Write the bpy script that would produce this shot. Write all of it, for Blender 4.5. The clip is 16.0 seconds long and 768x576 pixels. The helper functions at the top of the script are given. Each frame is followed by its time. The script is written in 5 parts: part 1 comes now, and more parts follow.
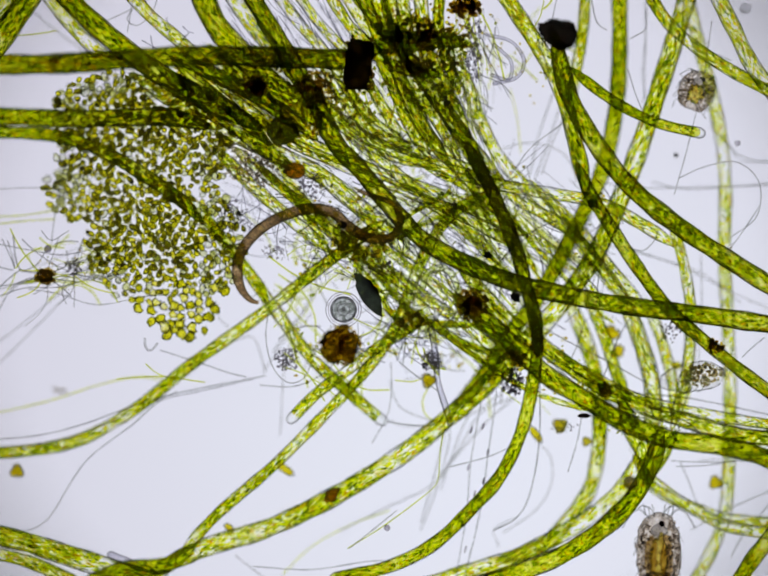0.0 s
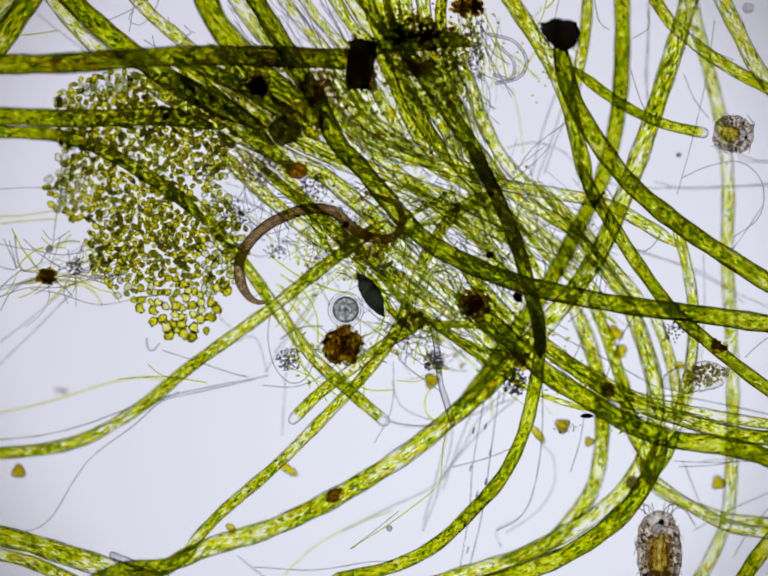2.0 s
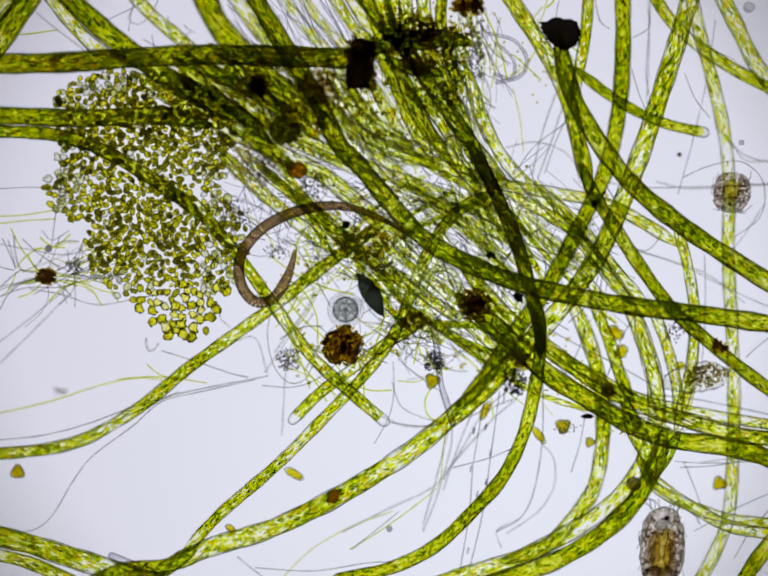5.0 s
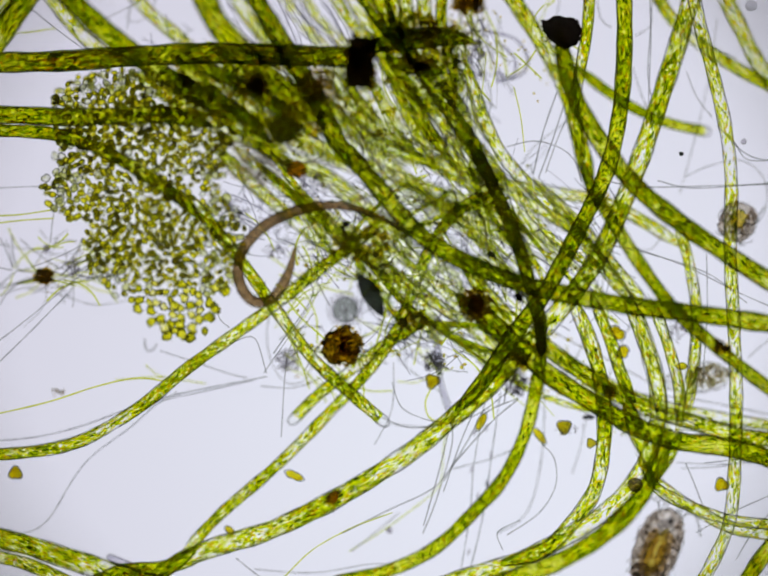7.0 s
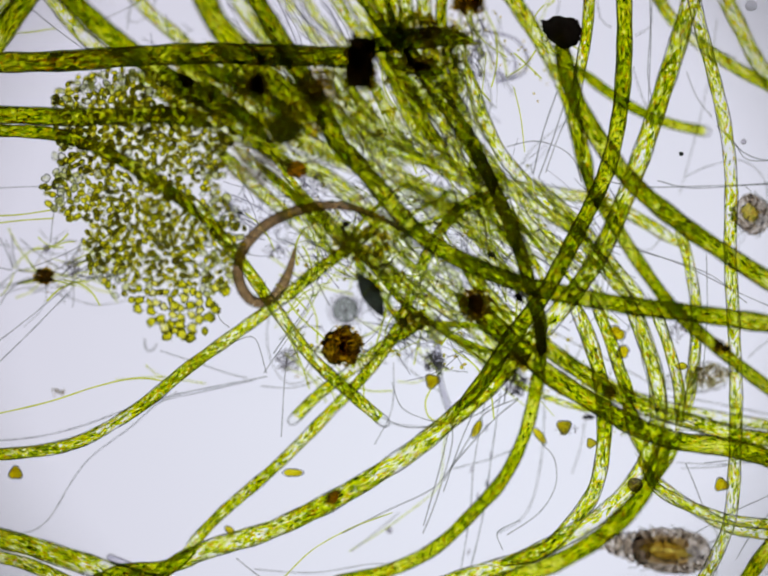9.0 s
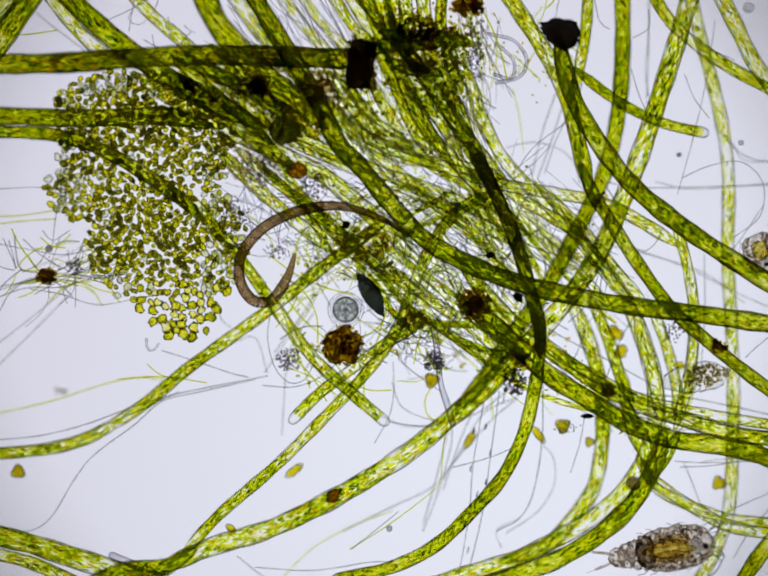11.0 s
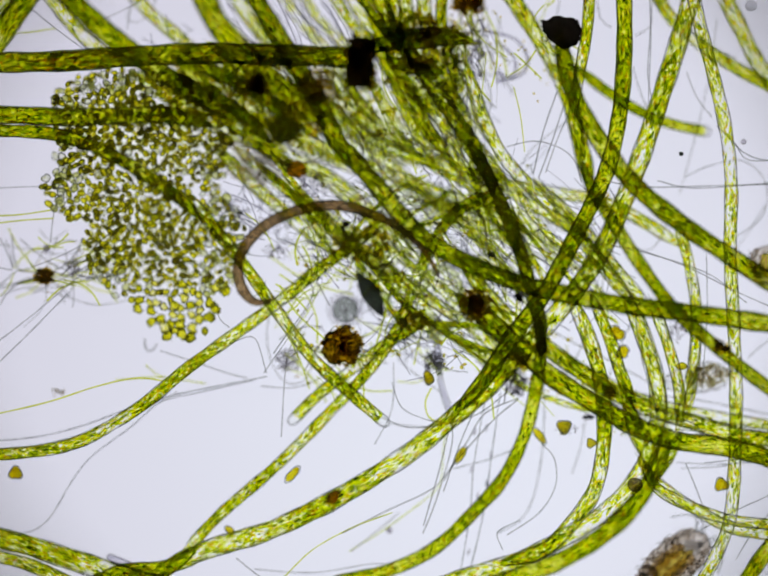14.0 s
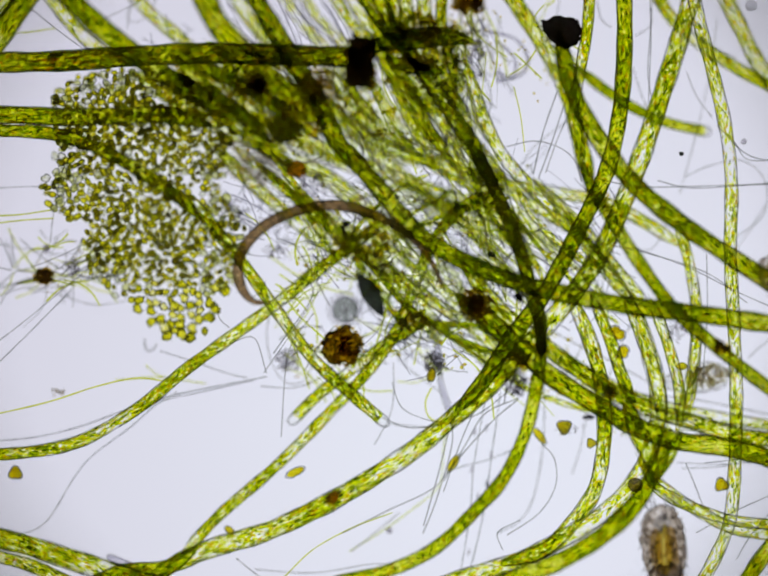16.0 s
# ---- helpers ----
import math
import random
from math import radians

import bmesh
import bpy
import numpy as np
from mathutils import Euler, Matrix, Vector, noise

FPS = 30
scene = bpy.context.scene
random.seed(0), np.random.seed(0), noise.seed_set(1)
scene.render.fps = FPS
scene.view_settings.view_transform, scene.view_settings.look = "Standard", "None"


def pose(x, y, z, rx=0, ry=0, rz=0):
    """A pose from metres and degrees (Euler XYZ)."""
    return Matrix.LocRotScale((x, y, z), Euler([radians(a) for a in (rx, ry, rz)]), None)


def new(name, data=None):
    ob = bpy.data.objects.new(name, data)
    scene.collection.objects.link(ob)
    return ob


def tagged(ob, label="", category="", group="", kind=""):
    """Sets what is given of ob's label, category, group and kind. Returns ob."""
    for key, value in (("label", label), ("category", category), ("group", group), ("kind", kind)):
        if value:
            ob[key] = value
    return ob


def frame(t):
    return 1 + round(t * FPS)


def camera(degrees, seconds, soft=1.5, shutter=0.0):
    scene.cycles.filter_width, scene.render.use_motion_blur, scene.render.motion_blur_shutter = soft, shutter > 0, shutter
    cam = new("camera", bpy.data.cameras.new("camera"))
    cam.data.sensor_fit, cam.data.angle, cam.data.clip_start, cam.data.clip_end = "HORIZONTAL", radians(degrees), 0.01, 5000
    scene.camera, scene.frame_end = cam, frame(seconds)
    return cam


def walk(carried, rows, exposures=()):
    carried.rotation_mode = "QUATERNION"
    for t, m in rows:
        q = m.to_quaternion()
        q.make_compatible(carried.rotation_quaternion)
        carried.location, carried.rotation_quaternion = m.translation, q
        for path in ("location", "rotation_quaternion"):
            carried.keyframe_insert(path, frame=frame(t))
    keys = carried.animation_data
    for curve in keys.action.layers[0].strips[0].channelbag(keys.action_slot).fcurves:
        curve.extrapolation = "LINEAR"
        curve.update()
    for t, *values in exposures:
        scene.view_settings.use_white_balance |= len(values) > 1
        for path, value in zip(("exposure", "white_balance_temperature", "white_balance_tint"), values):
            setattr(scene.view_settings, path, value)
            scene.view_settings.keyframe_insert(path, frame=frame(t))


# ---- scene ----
U = 1e-3                      # a model at a thousand to one: one micrometre of pond life is a millimetre here
WATER = 3500 * U              # working distance of the objective
cam = camera(25.252, 16.0, soft=1.85)
cam.data.dof.use_dof = True
cam.data.dof.focus_distance = WATER
cam.data.dof.aperture_fstop = 0.088
scene.cycles.transparent_max_bounces = 96
scene.cycles.max_bounces = 24


def stage(dx, dy, focus):
    """Objective above the slide, shifted by dx, dy and focused at that height, all in micrometres."""
    return pose(dx * U, dy * U, WATER + focus * U)


walk(cam, [(0.0, stage(4.6, 0, 6)), (0.5, stage(3.2, 0, 4)), (1.0, stage(0.8, 0, 1)), (1.5, stage(0, 0, 0)),
           (4.2, stage(0, 0, 0)), (5.3, stage(0, 0, -16)), (6.3, stage(0, 0, -29)), (7.0, stage(0, 0, -32)), (9.2, stage(0, 0, -31)),
           (10.3, stage(0, 0, -16)), (11.3, stage(0, 0, -2)), (12.0, stage(0, 0, 1)), (12.5, stage(0, 0, -3)),
           (13.0, stage(0, 0, -14)), (13.5, stage(0, 0, -25)), (14.0, stage(0, 0, -31)), (16.0, stage(0, 0, -33))])

# ---- light: dim room, lit field of the substage condenser ----
world = bpy.data.worlds.new("room")
scene.world = world
world.use_nodes = True
world.node_tree.nodes["Background"].inputs[0].default_value = (1.0, 0.97, 0.92, 1)
world.node_tree.nodes["Background"].inputs[1].default_value = 0.04


# ---- materials ----
def base_mat(name):
    m = bpy.data.materials.new(name)
    m.use_nodes = True
    m.node_tree.nodes.clear()
    return m, m.node_tree.nodes, m.node_tree.links


def sees(name, stops, scale=(1, 1), noise_scale=1.0, detail=3.0, spread=0.10, edge=4.0, edge_gain=0.8, rough=0.5, coords="UV", second=0.25, gloss=0.35, rust=0.0, discs=0.0, disc_scale=1.0, broken=0.0):
    """A body that light passes: pigment by two scales of noise, rims painted dark by a dim gloss. stops: (place,
    colour).
    """
    m, n, l = base_mat(name)
    co = n.new("ShaderNodeTexCoord")
    mp = n.new("ShaderNodeMapping")
    mp.inputs["Scale"].default_value = (scale[0], scale[1], scale[0])
    l.new(co.outputs[coords], mp.inputs["Vector"])
    info = n.new("ShaderNodeObjectInfo")
    shift = n.new("ShaderNodeMath"); shift.operation = "MULTIPLY"; shift.inputs[1].default_value = 40.0
    l.new(info.outputs["Random"], shift.inputs[0])
    na = n.new("ShaderNodeTexNoise"); na.noise_dimensions = "4D"
    na.inputs["Scale"].default_value, na.inputs["Detail"].default_value, na.inputs["Roughness"].default_value = noise_scale, detail, rough
    nb = n.new("ShaderNodeTexNoise"); nb.noise_dimensions = "4D"
    nb.inputs["Scale"].default_value, nb.inputs["Detail"].default_value = noise_scale * 0.12, 2.0
    for t in (na, nb):
        l.new(mp.outputs[0], t.inputs["Vector"])
        l.new(shift.outputs[0], t.inputs["W"])
    mixed = n.new("ShaderNodeMath"); mixed.operation = "MULTIPLY_ADD"
    mixed.inputs[1].default_value = second
    l.new(nb.outputs["Fac"], mixed.inputs[0])
    l.new(na.outputs["Fac"], mixed.inputs[2])
    isle = n.new("ShaderNodeNewGeometry")
    both = n.new("ShaderNodeMath"); both.operation = "ADD"
    l.new(info.outputs["Random"], both.inputs[0]); l.new(isle.outputs["Random Per Island"], both.inputs[1])
    frac = n.new("ShaderNodeMath"); frac.operation = "FRACT"
    l.new(both.outputs[0], frac.inputs[0])
    own = n.new("ShaderNodeMath"); own.operation = "MULTIPLY_ADD"
    own.inputs[1].default_value = spread
    l.new(frac.outputs[0], own.inputs[0])
    l.new(mixed.outputs[0], own.inputs[2])
    off = n.new("ShaderNodeMath"); off.operation = "SUBTRACT"; off.inputs[1].default_value = second * 0.5 + spread * 0.5
    l.new(own.outputs[0], off.inputs[0])
    if discs:
        vo = n.new("ShaderNodeTexVoronoi"); vo.voronoi_dimensions = "2D"
        vo.inputs["Scale"].default_value = disc_scale
        l.new(mp.outputs[0], vo.inputs["Vector"])
        dk = n.new("ShaderNodeMath"); dk.operation = "MULTIPLY_ADD"
        dk.inputs[1].default_value, dk.inputs[2].default_value = -discs, discs * 0.42
        l.new(vo.outputs["Distance"], dk.inputs[0])
        ad = n.new("ShaderNodeMath"); ad.operation = "ADD"
        l.new(off.outputs[0], ad.inputs[0]); l.new(dk.outputs[0], ad.inputs[1])
        off = ad
    ramp = n.new("ShaderNodeValToRGB")
    el = ramp.color_ramp.elements
    while len(el) < len(stops):
        el.new(0.5)
    for e, (p, c) in zip(el, stops):
        e.position, e.color = p, (*c, 1)
    l.new(off.outputs[0], ramp.inputs["Fac"])
    tr = n.new("ShaderNodeBsdfTransparent")
    if rust:
        nc = n.new("ShaderNodeTexNoise"); nc.noise_dimensions = "4D"
        nc.inputs["Scale"].default_value, nc.inputs["Detail"].default_value = (2.2, 0.6) if coords == "UV" else (scale[0] * noise_scale * 2.2, 1.0)
        l.new(co.outputs[coords], nc.inputs["Vector"]); l.new(shift.outputs[0], nc.inputs["W"])
        rr = n.new("ShaderNodeValToRGB")
        grains = rr.color_ramp.elements
        grains.new(0.45); grains.new(0.57)
        for e, p, q in zip(grains, (0.35, 0.42, 0.59, 0.65), ((1 - 0.70 * rust, 1 - 0.52 * rust, 0.4), (1, 1, 1), (1, 1, 1), (1 - 0.20 * rust, 1 - 0.48 * rust, 0.45))):
            e.position, e.color = p, (*q, 1)
        l.new(nc.outputs["Fac"], rr.inputs["Fac"])
        mu = n.new("ShaderNodeMix"); mu.data_type = "RGBA"; mu.blend_type = "MULTIPLY"; mu.inputs[0].default_value = 1.0
        l.new(ramp.outputs["Color"], mu.inputs[6]); l.new(rr.outputs["Color"], mu.inputs[7])
        l.new(mu.outputs[2], tr.inputs["Color"])
    else:
        l.new(ramp.outputs["Color"], tr.inputs["Color"])
    # dim gloss colour stands in for light bent away at the rims
    gl = n.new("ShaderNodeBsdfGlossy")
    gl.inputs["Roughness"].default_value = 0.15
    gl.inputs["Color"].default_value = (*gloss, 1) if isinstance(gloss, tuple) else (gloss, gloss, gloss, 1)
    lw = n.new("ShaderNodeLayerWeight"); lw.inputs["Blend"].default_value = 0.5
    pw = n.new("ShaderNodeMath"); pw.operation = "POWER"; pw.inputs[1].default_value = edge
    l.new(lw.outputs["Facing"], pw.inputs[0])
    gn = n.new("ShaderNodeMath"); gn.operation = "MULTIPLY"; gn.inputs[1].default_value = edge_gain; gn.use_clamp = True
    l.new(pw.outputs[0], gn.inputs[0])
    if broken:
        br = n.new("ShaderNodeMath"); br.operation = "MULTIPLY_ADD"
        br.inputs[1].default_value, br.inputs[2].default_value = 5.0 * broken, 1.0 - 2.5 * broken
        br.use_clamp = False
        l.new(na.outputs["Fac"], br.inputs[0])
        fray = n.new("ShaderNodeMath"); fray.operation = "MULTIPLY"; fray.use_clamp = True
        l.new(gn.outputs[0], fray.inputs[0]); l.new(br.outputs[0], fray.inputs[1])
        gn = fray
    mx = n.new("ShaderNodeMixShader")
    l.new(gn.outputs[0], mx.inputs[0]); l.new(tr.outputs[0], mx.inputs[1]); l.new(gl.outputs[0], mx.inputs[2])
    out = n.new("ShaderNodeOutputMaterial")
    l.new(mx.outputs[0], out.inputs["Surface"])
    return m


# dark green gloss that paints shaded edges on the filaments
RIM = (0.14, 0.18, 0.03)
SAP = {
    "umber": sees("umber_cell_sap", [(0.36, (0.30, 0.33, 0.03)), (0.46, (0.48, 0.52, 0.04)), (0.54, (0.68, 0.72, 0.06)), (0.64, (0.82, 0.85, 0.10))], (0.45, 1.25), 1.6, 3.0, rust=0.5, discs=0.35, disc_scale=1.9, gloss=RIM),
    "deep": sees("deep_cell_sap", [(0.35, (0.56, 0.60, 0.06)), (0.43, (0.77, 0.81, 0.08)), (0.50, (0.88, 0.91, 0.12)), (0.60, (0.95, 0.96, 0.25))], (0.55, 1.25), 1.6, 3.2, rust=0.6, discs=0.3, disc_scale=1.9, gloss=RIM),
    "dense": sees("dense_cell_sap", [(0.34, (0.84, 0.90, 0.20)), (0.50, (0.96, 0.975, 0.42)), (0.64, (0.98, 0.985, 0.66))], (0.5, 1.2), 1.8, 2.8, rust=0.3, gloss=RIM),
    "rimmed": sees("olive_cell_sap", [(0.36, (0.70, 0.77, 0.20)), (0.42, (0.92, 0.95, 0.35)), (0.50, (0.975, 0.985, 0.55)), (0.62, (0.985, 0.99, 0.75))], (0.5, 1.2), 1.9, 3.0, rust=0.5, discs=0.35, disc_scale=1.9, spread=0.04, gloss=RIM),
}
COVER = {"umber": 1.2, "deep": 1.3, "dense": 1.3, "rimmed": 1.3, "medium": 1.0, "sparse": 0.45}
PLASTID = sees("chloroplast", [(0.28, (0.58, 0.67, 0.03)), (0.35, (0.88, 0.925, 0.045)), (0.50, (0.96, 0.983, 0.07)), (0.66, (0.975, 0.985, 0.085)), (0.72, (0.98, 0.965, 0.06)), (0.765, (0.92, 0.78, 0.05))], (60, 60), 2.0, 2.0, coords="Object", spread=0.5, second=0.0, edge=3.0, edge_gain=0.12, gloss=(0.2, 0.3, 0.03))
OLD_PLASTID = sees("browned_chloroplast", [(0.28, (0.40, 0.46, 0.03)), (0.35, (0.80, 0.87, 0.05)), (0.48, (0.92, 0.955, 0.07)), (0.60, (0.97, 0.97, 0.07)), (0.67, (0.98, 0.95, 0.07)), (0.72, (0.93, 0.78, 0.06))], (60, 60), 2.0, 2.0, coords="Object", spread=0.5, second=0.0, edge=3.0, edge_gain=0.12, gloss=(0.2, 0.24, 0.03))
WALL = sees("cell_wall", [(0.3, (0.96, 0.97, 0.94)), (0.7, (0.99, 0.995, 0.985))], (0.6, 0.9), 1.2, edge=1.9, edge_gain=1.2, gloss=(0.07, 0.085, 0.05), broken=0.7)
# same wall as the others, stronger dark rim painted through the gloss colour
DARK_WALL = sees("dark_rim_cell_wall", [(0.3, (0.94, 0.95, 0.90)), (0.7, (0.98, 0.985, 0.97))], (0.6, 0.9), 1.2, edge=2.0, edge_gain=1.8, gloss=(0.03, 0.04, 0.02), broken=0.5)
THIN_WALL = sees("thin_cell_wall", [(0.3, (0.97, 0.98, 0.96)), (0.7, (0.995, 0.995, 0.99))], (0.4, 0.9), 0.9, edge=2.0, edge_gain=1.2, gloss=(0.07, 0.085, 0.06), broken=0.9)
FINE_WALL = sees("finest_cell_wall", [(0.3, (0.98, 0.985, 0.97)), (0.7, (0.995, 0.995, 0.99))], (0.4, 0.9), 0.9, edge=2.6, edge_gain=0.7, gloss=(0.35, 0.38, 0.33), broken=0.9)

# ---- shapes ----
def spline(pts, step):
    """Points along a smooth curve through pts, about step apart."""
    p = [Vector(a) for a in pts]
    p = [p[0] * 2 - p[1]] + p + [p[-1] * 2 - p[-2]]
    out = []
    for a, b, c, d in zip(p, p[1:], p[2:], p[3:]):
        k = max(2, int((c - b).length / step))
        for i in range(k):
            t = i / k
            out.append(0.5 * (2 * b + (c - a) * t + (2 * a - 5 * b + 4 * c - d) * t * t + (3 * b - a - 3 * c + d) * t ** 3))
    out.append(p[-2].copy())
    return out


def mesh_of(name, verts, faces, material, uv=None, smooth=True):
    me = bpy.data.meshes.new(name)
    me.from_pydata(verts, [], faces)
    if uv is not None:
        lay = me.uv_layers.new(name="along")
        flat = np.array([uv[v] for f in faces for v in f], dtype=np.float32)
        lay.data.foreach_set("uv", flat.ravel())
    if smooth:
        me.polygons.foreach_set("use_smooth", [True] * len(me.polygons))
    me.materials.append(material)
    me.update()
    return me


def tube(line, radius, sides=10, start=1, end=1, wobble=0.04, rng=None, capped=True, taper=(0, 0)):
    """Vertices, faces and lengthwise coordinates of a round strand along line (micrometres) with domed ends."""
    rng = rng or random.Random(1)
    n = len(line)
    tang = [(line[min(i + 1, n - 1)] - line[max(i - 1, 0)]).normalized() for i in range(n)]
    side = Vector((0, 0, 1)).cross(tang[0])
    side = side.normalized() if side.length > 1e-4 else Vector((1, 0, 0))
    rings = []
    total = sum((b - a).length for a, b in zip(line, line[1:]))
    ph = rng.uniform(0, 9)
    s = 0.0
    for i in range(n):
        if i:
            s += (line[i] - line[i - 1]).length
        side = (side - tang[i] * side.dot(tang[i])).normalized()
        r = radius * (1 + wobble * math.sin(s / 31 + ph) + wobble * math.sin(s / 13 + 2 * ph) + wobble * noise.noise(Vector((s / 7, ph, 0.0))))
        for reach, left in ((taper[0], s), (taper[1], total - s)):
            if reach and left < reach:
                r *= 0.12 + 0.88 * math.sqrt(left / reach)
        rings.append((line[i], tang[i], side.copy(), r, s))
    full = []
    for k in (0.0, 0.35, 0.7) if capped else ():
        a = math.acos(k) if k else math.pi / 2
        full.append((rings[0][0] - rings[0][1] * radius * math.sin(a) * start, rings[0][1], rings[0][2], rings[0][3] * max(k, 0.03), -radius * math.sin(a)))
    full += rings
    for k in (0.7, 0.35, 0.0) if capped else ():
        a = math.acos(k) if k else math.pi / 2
        full.append((rings[-1][0] + rings[-1][1] * radius * math.sin(a) * end, rings[-1][1], rings[-1][2], rings[-1][3] * max(k, 0.03), s + radius * math.sin(a)))
    off = rng.uniform(0, 90)
    verts, uv, faces = [], [], []
    for c, t, sd, r, s in full:
        up = t.cross(sd)
        for j in range(sides + 1):
            a = 2 * math.pi * j / sides
            verts.append((c + sd * (r * math.cos(a)) + up * (r * math.sin(a))) * U)
            uv.append((s / 10 + off, a * radius / 10))
    w = sides + 1
    for i in range(len(full) - 1):
        for j in range(sides):
            faces.append((i * w + j, i * w + j + 1, (i + 1) * w + j + 1, (i + 1) * w + j))
    return verts, faces, uv


def plastids(line, radius, cover, seed, taper):
    """Vertices and faces of small lens-shaped plates lying along the inside of a tube, in drifts with gaps between."""
    r = np.random.RandomState(seed)
    p = np.array([a[:] for a in line])
    step = np.linalg.norm(np.diff(p, axis=0), axis=1)
    at = np.concatenate(([0.0], np.cumsum(step)))
    total = at[-1]
    way = np.gradient(p, axis=0)
    way /= np.linalg.norm(way, axis=1)[:, None]
    side = np.cross((0.0, 0.0, 1.0), way)
    side /= np.linalg.norm(side, axis=1)[:, None]
    up = np.cross(way, side)
    k = min(1.1, 0.55 + radius / 34)
    n = int(cover * total * 2 * math.pi * radius / (30 * k * k) * 1.5)
    s, a = r.uniform(0, total, n), r.uniform(0, 2 * math.pi, n)
    ph = r.uniform(0, 6.3, 4)
    drift = np.sin(s / 23 + ph[0] + 1.5 * np.sin(a + ph[1])) + np.sin(s / 61 + ph[2]) + 0.7 * np.sin(s / 11 + 2 * a + ph[3])
    keep = r.uniform(0, 1, n) < 0.67 + 0.27 * drift
    s, a = s[keep], a[keep]
    n = len(s)
    long, wide, tilt = r.uniform(3.4, 10.0, n) * k, r.uniform(1.5, 2.7, n) * k, r.normal(0, 0.22, n)
    turn = np.arange(6) * math.pi / 3 + r.uniform(-0.25, 0.25, (n, 6))
    x, y = long[:, None] * np.cos(turn), wide[:, None] * np.sin(turn)
    c, d = np.cos(tilt)[:, None], np.sin(tilt)[:, None]
    mid = np.zeros((n, 1))
    u = np.hstack((x * c - y * d, mid, mid))
    w = np.hstack((x * d + y * c, mid, mid))
    out = np.hstack((np.zeros((n, 6)), mid + 1.3 * k, mid - 1.3 * k)) + r.uniform(-0.12, 0.06, n)[:, None] * radius
    q = np.clip(s[:, None] + u, 0, total)
    ang = a[:, None] + w / radius
    rad = np.full(q.shape, float(radius))
    for reach, left in ((taper[0], q), (taper[1], total - q)):
        if reach:
            rad *= np.where(left < reach, 0.12 + 0.88 * np.sqrt(np.clip(left / reach, 0, 1)), 1.0)
    rad += out
    place = lambda table: np.stack([np.interp(q, at, table[:, i]) for i in range(3)], axis=-1)
    v = place(p) + place(side) * (rad * np.cos(ang))[..., None] + place(up) * (rad * np.sin(ang))[..., None]
    one = np.array([(i, (i + 1) % 6, 6) for i in range(6)] + [((i + 1) % 6, i, 7) for i in range(6)])
    f = (one[None] + 8 * np.arange(n)[:, None, None]).reshape(-1, 3)
    return (v.reshape(-1, 3) * U).tolist(), f.tolist()


def holder(name, x, y, z):
    ob = new(name)
    ob.empty_display_size = 10 * U
    ob.location = (x * U, y * U, z * U)
    return ob


def put(name, mesh, parent=None, label=""):
    ob = new(name, mesh)
    if parent is not None:
        ob.parent = parent
        ob.matrix_parent_inverse = Matrix.Translation(-parent.location)
    if label:
        ob["label"] = label
    return ob


count = [0]


def filament(kind, radius, pts, label, group="algal filaments", blunt=(0, 0), taper=(1, 1)):
    """A tubular algal thread: clear cell wall round a lining of chloroplasts."""
    count[0] += 1
    rng = random.Random(count[0])
    line = spline(pts, max(8, radius * 0.8))
    top = holder("algal_filament", *line[0])
    tagged(top, label, "alga", group)
    ends = [4 * radius if a and not b else 0 for a, b in zip(taper, blunt)]
    v, f, around = tube(line, radius, 12, rng=random.Random(count[0]), taper=ends)
    put("cell_wall", mesh_of("cell_wall", v, f, DARK_WALL if kind == "rimmed" else FINE_WALL if radius < 10 else WALL if kind in ("umber", "deep", "dense") else THIN_WALL, around), top)
    cut = [1 if b else 0 for b in blunt]
    inner = line[cut[0]:len(line) - cut[1]]
    if kind in SAP:
        v, f, uv = tube(inner, radius * 0.9, 10, rng=rng, taper=ends)
        put("cell_sap", mesh_of("cell_sap", v, f, SAP[kind], uv), top, "tinted cell sap")
    v, f = plastids(inner, radius * 0.84, COVER[kind], count[0], ends)
    tagged(put("chloroplast_lining", mesh_of("chloroplast_lining", v, f, OLD_PLASTID if kind in ("umber", "deep") else PLASTID), top, "lens-shaped green chloroplasts along the wall"), kind="stuff")
    return top


# ---- setting ----
def box(name, material, x0, x1, y0, y1, z0, z1, bevel):
    bm = bmesh.new()
    bmesh.ops.create_cube(bm, size=1)
    for v in bm.verts:
        v.co = Vector((x0 + (v.co.x + 0.5) * (x1 - x0), y0 + (v.co.y + 0.5) * (y1 - y0), z0 + (v.co.z + 0.5) * (z1 - z0)))
    bmesh.ops.bevel(bm, geom=bm.edges[:], offset=bevel, segments=2, affect="EDGES")
    me = bpy.data.meshes.new(name)
    bm.to_mesh(me)
    bm.free()
    me.materials.append(material)
    return new(name, me)


GLASS = sees("slide_glass", [(0.3, (0.985, 0.99, 0.985)), (0.7, (0.995, 0.995, 0.995))], (0.9, 0.9), 1.0, coords="Object", edge=5)
tagged(box("ground", GLASS, -3800 * U, 3800 * U, -1300 * U, 1300 * U, -1070 * U, -70 * U, 30 * U), "clear glass microscope slide under the pond water", "slide", kind="structure")

